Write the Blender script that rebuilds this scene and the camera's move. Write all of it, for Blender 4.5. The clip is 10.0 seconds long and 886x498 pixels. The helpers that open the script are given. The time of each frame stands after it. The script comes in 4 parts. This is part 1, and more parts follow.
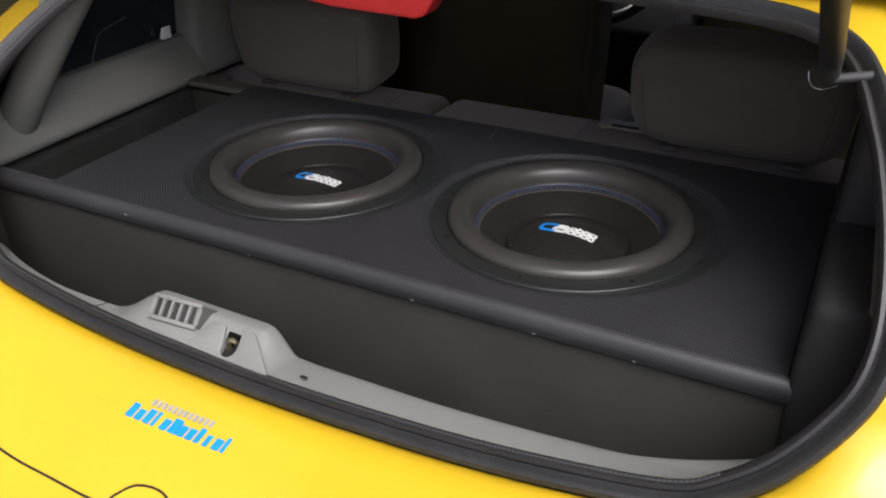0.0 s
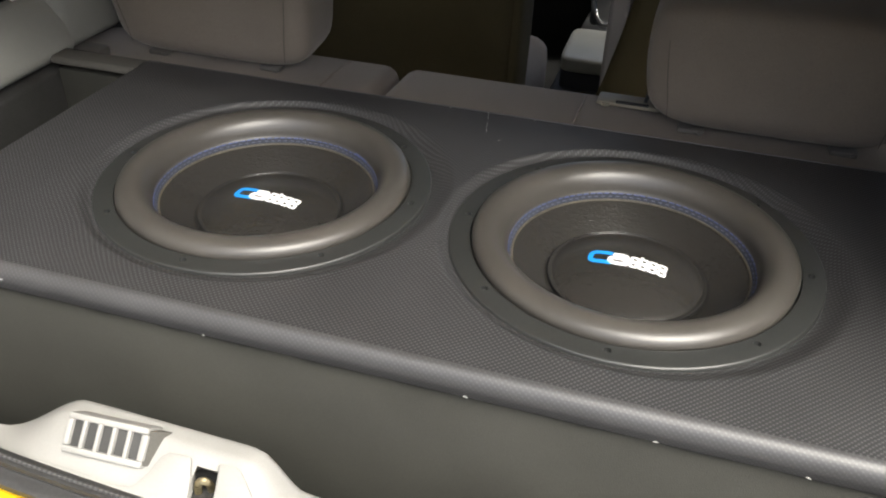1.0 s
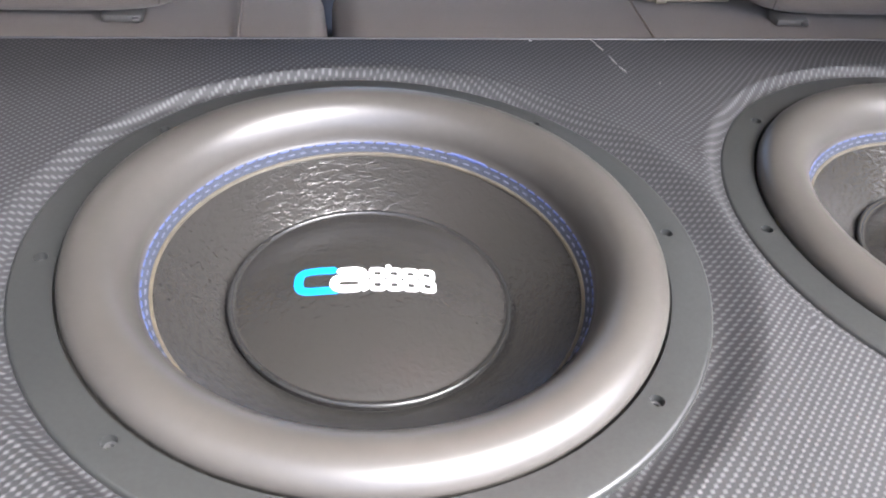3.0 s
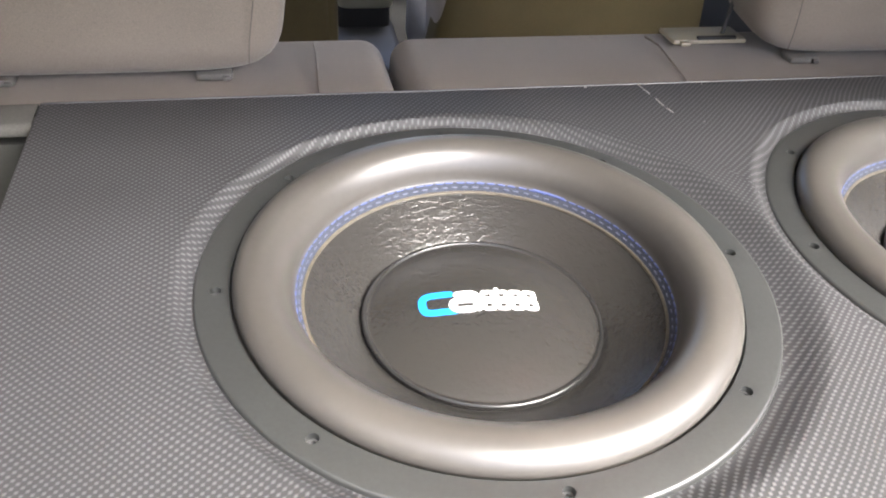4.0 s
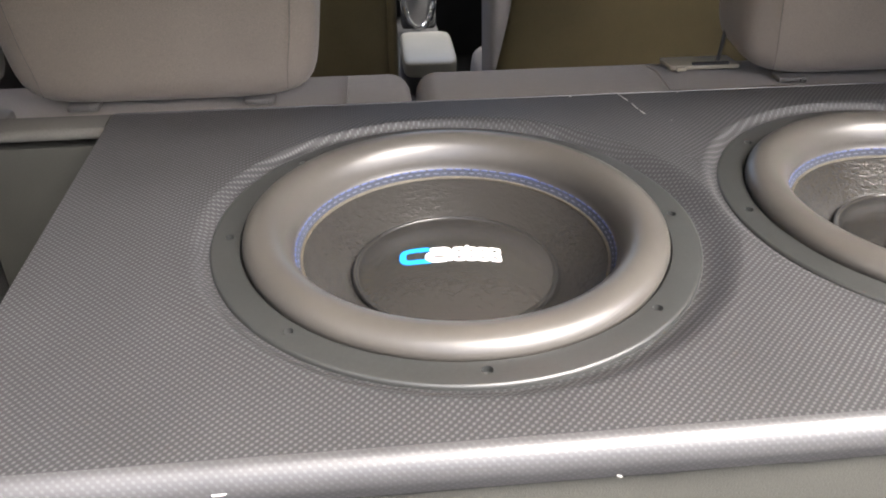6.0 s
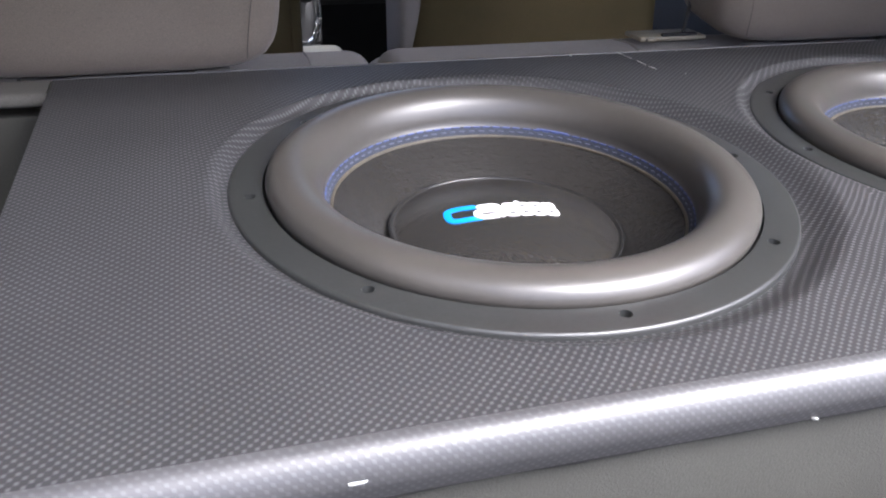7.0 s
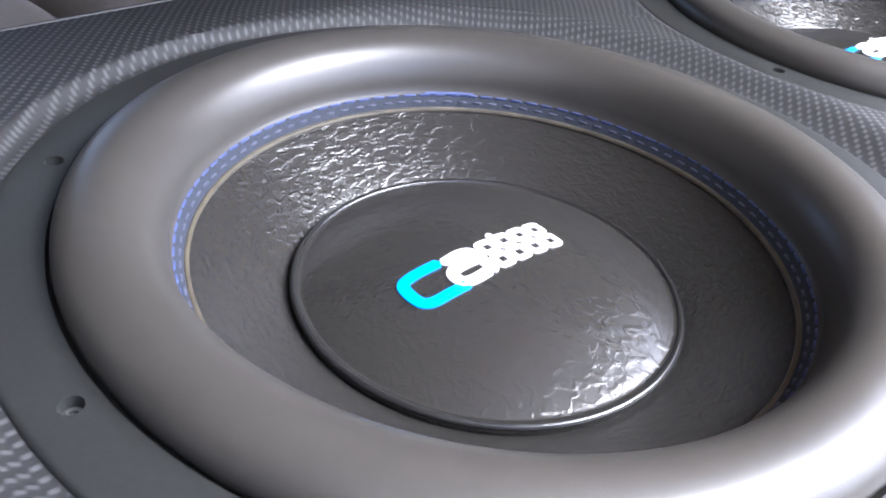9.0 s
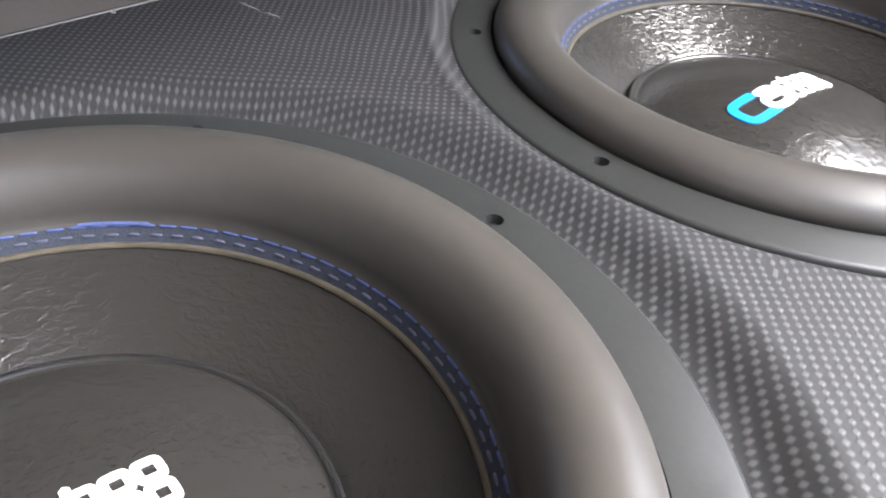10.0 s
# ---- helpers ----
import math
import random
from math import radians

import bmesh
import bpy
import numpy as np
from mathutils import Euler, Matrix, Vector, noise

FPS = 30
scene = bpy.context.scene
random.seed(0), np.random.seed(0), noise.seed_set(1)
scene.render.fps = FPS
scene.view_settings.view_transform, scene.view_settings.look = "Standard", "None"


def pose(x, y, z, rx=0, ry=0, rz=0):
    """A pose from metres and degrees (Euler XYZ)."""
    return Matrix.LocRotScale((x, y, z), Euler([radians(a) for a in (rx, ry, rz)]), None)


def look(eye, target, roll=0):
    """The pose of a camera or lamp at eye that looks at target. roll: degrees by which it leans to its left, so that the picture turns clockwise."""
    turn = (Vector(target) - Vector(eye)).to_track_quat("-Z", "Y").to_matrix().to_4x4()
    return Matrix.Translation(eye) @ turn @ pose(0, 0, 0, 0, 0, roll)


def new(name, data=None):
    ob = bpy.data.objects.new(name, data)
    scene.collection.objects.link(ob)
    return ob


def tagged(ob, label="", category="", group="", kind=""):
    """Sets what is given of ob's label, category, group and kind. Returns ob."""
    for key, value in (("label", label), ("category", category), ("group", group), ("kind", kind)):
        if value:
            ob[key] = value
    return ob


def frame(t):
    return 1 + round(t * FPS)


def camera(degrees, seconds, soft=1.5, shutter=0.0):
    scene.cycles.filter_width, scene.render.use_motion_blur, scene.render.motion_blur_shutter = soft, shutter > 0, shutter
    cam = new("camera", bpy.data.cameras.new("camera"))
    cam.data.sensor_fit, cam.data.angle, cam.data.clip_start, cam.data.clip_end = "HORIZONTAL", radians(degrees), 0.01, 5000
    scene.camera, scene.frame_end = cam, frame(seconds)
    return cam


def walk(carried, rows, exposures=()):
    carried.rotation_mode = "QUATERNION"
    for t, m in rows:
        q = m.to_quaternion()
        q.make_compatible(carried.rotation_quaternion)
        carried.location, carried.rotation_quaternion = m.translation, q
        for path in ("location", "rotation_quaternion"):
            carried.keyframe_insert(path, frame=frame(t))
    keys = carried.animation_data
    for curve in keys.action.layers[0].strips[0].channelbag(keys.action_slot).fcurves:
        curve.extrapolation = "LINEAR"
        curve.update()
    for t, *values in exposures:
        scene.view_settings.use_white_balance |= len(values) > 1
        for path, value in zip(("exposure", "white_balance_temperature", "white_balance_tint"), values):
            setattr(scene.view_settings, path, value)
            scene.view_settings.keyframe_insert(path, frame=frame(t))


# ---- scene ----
cam = camera(56.0, 10.0, soft=2.0)
PATH = [
    (0, pose(0.4405, -0.8020, 0.4421, 60.02, 1.12, 27.58)),
    (0.5, pose(0.3102, -0.7033, 0.4268, 56.51, 0.83, 22.27)),
    (1, pose(0.1868, -0.6151, 0.3950, 55.71, -1.26, 17.37)),
    (1.5, pose(0.1151, -0.4972, 0.3561, 52.24, -1.49, 16.60)),
    (2, pose(0.0264, -0.3947, 0.2992, 50.03, -3.09, 13.40)),
    (2.5, pose(-0.0797, -0.3358, 0.2680, 48.29, -4.22, 4.26)),
    (3, pose(-0.2061, -0.2980, 0.2506, 50.10, -4.49, -8.88)),
    (3.2, pose(-0.2421, -0.2942, 0.2448, 50.74, -4.88, -11.61)),
    (4.3, pose(-0.2831, -0.3639, 0.3071, 52.98, -3.00, -10.47)),
    (4.5, pose(-0.2746, -0.3785, 0.3113, 53.85, -2.93, -9.46)),
    (5, pose(-0.2435, -0.4207, 0.3124, 55.69, -1.39, -6.10)),
    (5.5, pose(-0.2218, -0.4560, 0.3029, 56.00, 0.16, -4.26)),
    (5.7, pose(-0.2105, -0.4710, 0.3007, 56.43, 0.62, -3.38)),
    (6.8, pose(-0.3227, -0.4271, 0.1988, 61.60, -1.49, -16.51)),
    (7, pose(-0.3342, -0.4065, 0.1964, 60.56, -2.04, -15.72)),
    (7.5, pose(-0.3980, -0.2960, 0.1524, 58.67, -4.79, -25.68)),
    (8, pose(-0.4159, -0.2153, 0.1408, 54.72, -7.15, -37.78)),
    (8.5, pose(-0.4093, -0.1661, 0.1405, 53.63, -7.26, -44.56)),
    (9, pose(-0.3617, -0.1422, 0.1461, 54.48, -5.86, -44.66)),
    (9.5, pose(-0.2875, -0.1328, 0.1432, 53.82, -5.29, -46.41)),
    (10, pose(-0.1905, -0.1325, 0.1518, 51.95, -3.58, -44.03)),
]
EXPOSURES = [(0, 0.72, 6000, 9), (0.5, 1.15, 6150, 8), (1, 2.09, 6500, 3.5), (1.5, 2.54, 6550, 4), (2, 2.92, 6320, 8), (2.5, 3.22, 6080, 8), (3, 3.74, 5900, 10), (4.5, 3.87, 6480, 7), (5.5, 3.62, 6480, 7),
             (7, 2.97, 5760, 12), (7.5, 2.92, 5230, 12), (8, 3.10, 5230, 12), (8.5, 3.14, 5330, 11), (9, 3.28, 5430, 11), (9.5, 3.27, 5520, 11), (10, 3.28, 5930, 8)]
walk(cam, PATH, exposures=EXPOSURES)

# ---------------------------------------------------------------- light
world = bpy.data.worlds.new("sky")
scene.world = world
world.use_nodes = True
wn = world.node_tree.nodes
sky = wn.new("ShaderNodeTexSky")
sky.sky_type = 'NISHITA'
sky.sun_disc = False
sky.air_density, sky.dust_density, sky.ozone_density = 0.5, 6.0, 0.5
SUN_EL, SUN_AZ = radians(55), radians(132)
sky.sun_elevation, sky.sun_rotation = SUN_EL, SUN_AZ
wn["Background"].inputs[1].default_value = 0.15
world.node_tree.links.new(sky.outputs[0], wn["Background"].inputs[0])
lamp = bpy.data.lights.new("sun", 'SUN')
lamp.energy, lamp.angle, lamp.color = 1.45, radians(42), (1.0, 0.98, 0.95)
sun = new("sun", lamp)
sun_dir = Vector((math.sin(SUN_AZ) * math.cos(SUN_EL), math.cos(SUN_AZ) * math.cos(SUN_EL), math.sin(SUN_EL)))
sun.matrix_world = look(sun_dir * 20, (0, 0, 0))


# ---------------------------------------------------------------- materials
def material(name, color, rough=0.5, metal=0.0, coat=0.0, grain=0.0, grain_scale=300.0, bump=0.0, bump_scale=400.0,
             stain=0.0, stain_scale=9.0, spec=0.5, sheen=0.0):
    """A surface with fine grain, broad stains and relief, sized in metres."""
    m = bpy.data.materials.new(name)
    m.use_nodes = True
    nt = m.node_tree
    n, l = nt.nodes, nt.links
    b = n["Principled BSDF"]
    b.inputs["Roughness"].default_value = rough
    b.inputs["Metallic"].default_value = metal
    b.inputs["Coat Weight"].default_value = coat
    b.inputs["Coat Roughness"].default_value = 0.06
    b.inputs["Specular IOR Level"].default_value = spec
    b.inputs["Sheen Weight"].default_value = sheen
    co = n.new("ShaderNodeTexCoord")
    tint = None
    for amount, scale in ((grain, grain_scale), (stain, stain_scale)):
        if amount <= 0:
            continue
        t = n.new("ShaderNodeTexNoise")
        t.inputs["Scale"].default_value, t.inputs["Detail"].default_value = scale, 4
        l.new(co.outputs["Object"], t.inputs["Vector"])
        r = n.new("ShaderNodeMapRange")
        r.inputs["From Min"].default_value, r.inputs["From Max"].default_value = 0.3, 0.7
        r.inputs["To Min"].default_value, r.inputs["To Max"].default_value = 1 - amount, 1 + amount
        l.new(t.outputs["Fac"], r.inputs["Value"])
        mix = n.new("ShaderNodeVectorMath")
        mix.operation = 'SCALE'
        if tint is None:
            mix.inputs[0].default_value = color[:3]
        else:
            l.new(tint, mix.inputs[0])
        l.new(r.outputs["Result"], mix.inputs["Scale"])
        tint = mix.outputs["Vector"]
    if tint is None:
        b.inputs["Base Color"].default_value = (*color[:3], 1)
    else:
        l.new(tint, b.inputs["Base Color"])
    if bump > 0:
        t = n.new("ShaderNodeTexNoise")
        t.inputs["Scale"].default_value, t.inputs["Detail"].default_value = bump_scale, 3
        l.new(co.outputs["Object"], t.inputs["Vector"])
        k = n.new("ShaderNodeBump")
        k.inputs["Strength"].default_value, k.inputs["Distance"].default_value = bump, 0.0006
        l.new(t.outputs["Fac"], k.inputs["Height"])
        l.new(k.outputs["Normal"], b.inputs["Normal"])
    return m


def weave_material(name, low, high, relief, rough=(0.62, 0.47), spec=0.5):
    """Black embossed vinyl: small raised glossy lozenges in a fine twill, laid out by the metre-sized UV map."""
    m = bpy.data.materials.new(name)
    m.use_nodes = True
    n, l = m.node_tree.nodes, m.node_tree.links
    b = n["Principled BSDF"]
    uv = n.new("ShaderNodeUVMap")
    sep = n.new("ShaderNodeSeparateXYZ")
    wob = n.new("ShaderNodeTexNoise")
    wob.inputs["Scale"].default_value = 14
    l.new(uv.outputs["UV"], wob.inputs["Vector"])
    mixw = n.new("ShaderNodeVectorMath")
    mixw.operation = 'MULTIPLY_ADD'
    l.new(wob.outputs["Color"], mixw.inputs[0])
    mixw.inputs[1].default_value = (0.004, 0.004, 0)
    l.new(uv.outputs["UV"], mixw.inputs[2])
    l.new(mixw.outputs["Vector"], sep.inputs[0])

    def op(kind, a, c=None):
        q = n.new("ShaderNodeMath")
        q.operation = kind
        for i, v in ((0, a), (1, c)):
            if v is None:
                continue
            if isinstance(v, (int, float)):
                q.inputs[i].default_value = v
            else:
                l.new(v, q.inputs[i])
        return q.outputs[0]
    px, py = WEAVE
    a, c = op('MULTIPLY', sep.outputs["X"], 2 * math.pi / px), op('MULTIPLY', sep.outputs["Y"], 2 * math.pi / py)
    # twill: the lozenges join into ridges along one diagonal
    lattice = op('ADD', op('MULTIPLY', op('COSINE', op('SUBTRACT', a, c)), 0.59), op('MULTIPLY', op('COSINE', op('ADD', a, c)), 0.41))
    dot = n.new("ShaderNodeMapRange")
    dot.interpolation_type = 'SMOOTHSTEP'
    dot.inputs["From Min"].default_value, dot.inputs["From Max"].default_value = -0.1, 0.95
    l.new(lattice, dot.inputs["Value"])
    wear = n.new("ShaderNodeTexNoise")
    wear.inputs["Scale"].default_value, wear.inputs["Detail"].default_value = 7, 5
    l.new(uv.outputs["UV"], wear.inputs["Vector"])
    col = n.new("ShaderNodeMix")
    col.data_type = 'RGBA'
    col.inputs["A"].default_value, col.inputs["B"].default_value = (low, low, low * 1.05, 1), (high, high, high * 1.04, 1)
    l.new(dot.outputs["Result"], col.inputs["Factor"])
    sc = n.new("ShaderNodeVectorMath")
    sc.operation = 'SCALE'
    l.new(col.outputs["Result"], sc.inputs[0])
    wr = n.new("ShaderNodeMapRange")
    wr.inputs["From Min"].default_value, wr.inputs["From Max"].default_value = 0.3, 0.7
    wr.inputs["To Min"].default_value, wr.inputs["To Max"].default_value = 0.85, 1.2
    l.new(wear.outputs["Fac"], wr.inputs["Value"])
    l.new(wr.outputs["Result"], sc.inputs["Scale"])
    l.new(sc.outputs["Vector"], b.inputs["Base Color"])
    rr = n.new("ShaderNodeMapRange")
    rr.inputs["To Min"].default_value, rr.inputs["To Max"].default_value = rough
    l.new(dot.outputs["Result"], rr.inputs["Value"])
    l.new(rr.outputs["Result"], b.inputs["Roughness"])
    b.inputs["Specular IOR Level"].default_value = spec
    k = n.new("ShaderNodeBump")
    k.inputs["Strength"].default_value, k.inputs["Distance"].default_value = relief, 0.0004
    l.new(dot.outputs["Result"], k.inputs["Height"])
    l.new(k.outputs["Normal"], b.inputs["Normal"])
    return m


def wrinkle_material(name, strength, scale=210, drawn=False):
    """Gloss-black pressed pulp with a fine crinkled skin; drawn lays the creases round the axis."""
    m = bpy.data.materials.new(name)
    m.use_nodes = True
    n, l = m.node_tree.nodes, m.node_tree.links
    b = n["Principled BSDF"]
    b.inputs["Base Color"].default_value = (0.0205, 0.0195, 0.0182, 1)
    b.inputs["Roughness"].default_value = 0.25
    co = n.new("ShaderNodeTexCoord")
    place = co.outputs["Object"]
    if drawn:
        flat_place = n.new("ShaderNodeVectorMath")
        flat_place.operation = 'MULTIPLY'
        flat_place.inputs[1].default_value = (1, 1, 0)
        l.new(place, flat_place.inputs[0])
        far = n.new("ShaderNodeVectorMath")
        far.operation = 'LENGTH'
        l.new(flat_place.outputs["Vector"], far.inputs[0])
        course = n.new("ShaderNodeVectorMath")
        course.operation = 'NORMALIZE'
        l.new(flat_place.outputs["Vector"], course.inputs[0])
        split = n.new("ShaderNodeSeparateXYZ")
        l.new(course.outputs["Vector"], split.inputs[0])
        stack = n.new("ShaderNodeCombineXYZ")
        l.new(split.outputs["X"], stack.inputs["X"])
        l.new(split.outputs["Y"], stack.inputs["Y"])
        l.new(far.outputs["Value"], stack.inputs["Z"])
        spread = n.new("ShaderNodeVectorMath")
        spread.operation = 'MULTIPLY'
        spread.inputs[1].default_value = (0.085, 0.085, 2.2)
        l.new(stack.outputs["Vector"], spread.inputs[0])
        place = spread.outputs["Vector"]
    # long shallow creases over a finer broken skin
    crease = n.new("ShaderNodeTexNoise")
    for key, value in (("Scale", scale), ("Detail", 2.5), ("Roughness", 0.5), ("Distortion", 0.9)):
        crease.inputs[key].default_value = value
    l.new(place, crease.inputs["Vector"])
    flat = n.new("ShaderNodeMapRange")
    flat.interpolation_type = 'SMOOTHSTEP'
    flat.inputs["From Min"].default_value, flat.inputs["From Max"].default_value = 0.38, 0.72
    l.new(crease.outputs["Fac"], flat.inputs["Value"])
    f = n.new("ShaderNodeTexNoise")
    f.inputs["Scale"].default_value, f.inputs["Detail"].default_value = 700, 3
    l.new(co.outputs["Object"], f.inputs["Vector"])
    s = n.new("ShaderNodeMath")
    s.operation = 'MULTIPLY_ADD'
    s.inputs[1].default_value = 0.22
    l.new(f.outputs["Fac"], s.inputs[0])
    l.new(flat.outputs["Result"], s.inputs[2])
    k = n.new("ShaderNodeBump")
    k.inputs["Strength"].default_value, k.inputs["Distance"].default_value = strength, 0.0008
    l.new(s.outputs[0], k.inputs["Height"])
    l.new(k.outputs["Normal"], b.inputs["Normal"])
    return m


WEAVE = (0.0043, 0.0042)
VINYL = weave_material("embossed_vinyl", 0.014, 0.052, 0.31, (0.60, 0.52), 0.38)
ROLLED = weave_material("stretched_vinyl", 0.030, 0.042, 0.12, (0.46, 0.40), 0.5)
CARPET = material("black_carpet", (0.027, 0.027, 0.026), 0.95, grain=0.15, grain_scale=900, bump=0.8, bump_scale=1100, stain=0.2, spec=0.15)
LINING = material("grey_lining", (0.031, 0.031, 0.027), 0.8, grain=0.08, grain_scale=700, bump=0.5, bump_scale=900, stain=0.15, spec=0.2)
RING = material("satin_black_steel", (0.019, 0.020, 0.0195), 0.38, grain=0.12, grain_scale=500, bump=0.06, bump_scale=1600, stain=0.1)
ROLL = material("foam_rubber", (0.0420, 0.0388, 0.0346), 0.35, grain=0.05, grain_scale=200, stain=0.10, stain_scale=14, bump=0.06, bump_scale=1800)
BAND = material("stitch_band", (0.026, 0.030, 0.041), 0.8, grain=0.2, grain_scale=900, bump=0.4, bump_scale=1800, spec=0.2)
CONE = wrinkle_material("crinkled_black_cone", 0.28, 190, True)
CAP = wrinkle_material("crinkled_black_cap", 0.18)
BEAD = material("tan_glue", (0.064, 0.054, 0.037), 0.5, grain=0.25, grain_scale=150, bump=0.3, bump_scale=700)
THREAD = material("blue_thread", (0.042, 0.060, 0.165), 0.6, grain=0.25, grain_scale=800)
PALE = material("pale_blue_thread", (0.052, 0.056, 0.088), 0.6, grain=0.25, grain_scale=800)
GLOSS = material("gloss_black_rim", (0.016, 0.016, 0.016), 0.16, grain=0.1, grain_scale=300, bump=0.1, bump_scale=500)
WHITE = material("white_print", (0.82, 0.82, 0.80), 0.5, grain=0.04, grain_scale=500)
BLUE = material("blue_print", (0.012, 0.25, 0.74), 0.5, grain=0.05, grain_scale=500)
GREY_INK = material("silver_print", (0.30, 0.31, 0.30), 0.5, grain=0.05, grain_scale=500)
PAINT = material("yellow_car_paint", (0.64, 0.410, 0.014), 0.32, coat=0.55, grain=0.02, grain_scale=1200, stain=0.04, stain_scale=5)
RUBBER = material("black_rubber", (0.019, 0.019, 0.019), 0.5, grain=0.3, grain_scale=300, bump=0.3, bump_scale=700, stain=0.25, stain_scale=20)
RIBBED = material("ribbed_rubber", (0.06, 0.06, 0.06), 0.5, grain=0.2, grain_scale=300)
rib_nodes, rib_links = RIBBED.node_tree.nodes, RIBBED.node_tree.links
rib_wave = rib_nodes.new("ShaderNodeTexWave")
rib_wave.inputs["Scale"].default_value = 78
rib_links.new(rib_nodes["Texture Coordinate"].outputs["Object"], rib_wave.inputs["Vector"])
rib_mix = rib_nodes.new("ShaderNodeMix")
rib_mix.data_type = 'RGBA'
rib_mix.inputs["A"].default_value, rib_mix.inputs["B"].default_value = (0.014, 0.014, 0.014, 1), (0.055, 0.055, 0.055, 1)
rib_links.new(rib_wave.outputs["Fac"], rib_mix.inputs["Factor"])
rib_links.new(rib_mix.outputs["Result"], rib_nodes["Principled BSDF"].inputs["Base Color"])
PLASTIC = material("grey_plastic", (0.20, 0.197, 0.187), 0.55, grain=0.05, grain_scale=900, bump=0.35, bump_scale=1400, stain=0.07)
SLEEVE = material("dull_grey_plastic", (0.095, 0.092, 0.085), 0.6, grain=0.08, grain_scale=700, bump=0.3)
TRIM = material("grey_trim", (0.19, 0.19, 0.175), 0.6, grain=0.06, grain_scale=900, bump=0.35, bump_scale=1400, stain=0.08)
DARK = material("charcoal_plastic", (0.036, 0.036, 0.036), 0.6, grain=0.15, grain_scale=700, bump=0.4, bump_scale=1300, stain=0.15)
CLOTH = material("warm_grey_cloth", (0.152, 0.130, 0.106), 0.9, grain=0.18, grain_scale=1300, bump=0.5, bump_scale=1500, stain=0.08, spec=0.2, sheen=0.2)
# paler than CLOTH: window light on one seat's bolster, put into its colour
BOLSTER = material("lit_pale_cloth", (0.30, 0.285, 0.28), 0.9, grain=0.12, grain_scale=1300, bump=0.4, bump_scale=1500, spec=0.2)
SEATBACK = material("brown_seat_back", (0.085, 0.071, 0.038), 0.85, grain=0.15, grain_scale=900, bump=0.3, bump_scale=900, stain=0.1, spec=0.2)
SEAM = material("cloth_seam_thread", (0.075, 0.066, 0.056), 0.9, grain=0.2, grain_scale=900)
CONSOLE = material("light_grey_vinyl", (0.36, 0.34, 0.26), 0.38, grain=0.06, grain_scale=900, bump=0.3, bump_scale=1400, stain=0.08)
CHROME = material("chrome", (0.80, 0.80, 0.78), 0.15, metal=1.0, grain=0.05, grain_scale=300)
BRASS = material("zinc_plated_steel", (0.42, 0.36, 0.22), 0.35, metal=1.0, grain=0.3, grain_scale=300, bump=0.2)
GLASS = material("dark_tinted_glass", (0.016, 0.022, 0.027), 0.06, grain=0.05, grain_scale=50)
RED = material("red_plastic", (0.55, 0.03, 0.03), 0.35, grain=0.05, grain_scale=300, stain=0.1)
FELT = material("grey_felt", (0.060, 0.058, 0.052), 0.9, grain=0.12, grain_scale=800, bump=0.5, bump_scale=1000, stain=0.15, spec=0.2)
VENT_DARK = material("vent_shadow_grey", (0.022, 0.022, 0.021), 0.7, grain=0.1, grain_scale=500)
# near-black: the shade inside pockets and slots put into colour; also dark joints
HOLE = material("hole_black", (0.008, 0.008, 0.008), 0.7, grain=0.2, grain_scale=400)
BEIGE = material("beige_plastic", (0.25, 0.225, 0.165), 0.5, grain=0.08, grain_scale=700, bump=0.2)
SCUFF = material("white_scuff", (0.20, 0.20, 0.19), 0.8, grain=0.5, grain_scale=900)
PLASTER = material("grey_plaster", (0.24, 0.23, 0.215), 0.9, grain=0.12, grain_scale=90, stain=0.2, stain_scale=1.5, bump=0.6, bump_scale=140, spec=0.2)
ASPHALT = material("asphalt", (0.05, 0.05, 0.05), 0.9, grain=0.4, grain_scale=120, stain=0.2, stain_scale=0.6, bump=0.6, bump_scale=90)


# ---------------------------------------------------------------- mesh helpers
def link(name, bm, mat, parent=None, label="", smooth=True, angle=40):
    bmesh.ops.recalc_face_normals(bm, faces=bm.faces)
    me = bpy.data.meshes.new(name)
    if smooth:
        for f in bm.faces:
            f.smooth = True
        for e in bm.edges:
            e.smooth = not (len(e.link_faces) == 2 and e.calc_face_angle(0) > radians(angle))
    bm.to_mesh(me)
    bm.free()
    me.materials.append(mat)
    ob = new(name, me)
    if parent is not None:
        ob.parent = parent
    if label:
        ob["label"] = label
    return ob


def empty(name, at=(0, 0, 0)):
    ob = new(name)
    ob.location = at
    ob.empty_display_size = 0.05
    return ob


def lathe(profile, segs=128, closed=False):
    """Turns (radius, height) points round the z axis."""
    bm = bmesh.new()
    rings = []
    for r, z in profile:
        if r < 1e-6:
            rings.append([bm.verts.new((0, 0, z))])
        else:
            rings.append([bm.verts.new((r * math.cos(2 * math.pi * i / segs), r * math.sin(2 * math.pi * i / segs), z)) for i in range(segs)])
    pairs = list(zip(rings, rings[1:])) + ([(rings[-1], rings[0])] if closed else [])
    for a, c in pairs:
        for i in range(segs):
            j = (i + 1) % segs
            if len(a) == 1 and len(c) == 1:
                continue
            if len(a) == 1:
                bm.faces.new((a[0], c[i], c[j]))
            elif len(c) == 1:
                bm.faces.new((a[i], a[j], c[0]))
            else:
                bm.faces.new((a[i], a[j], c[j], c[i]))
    return bm


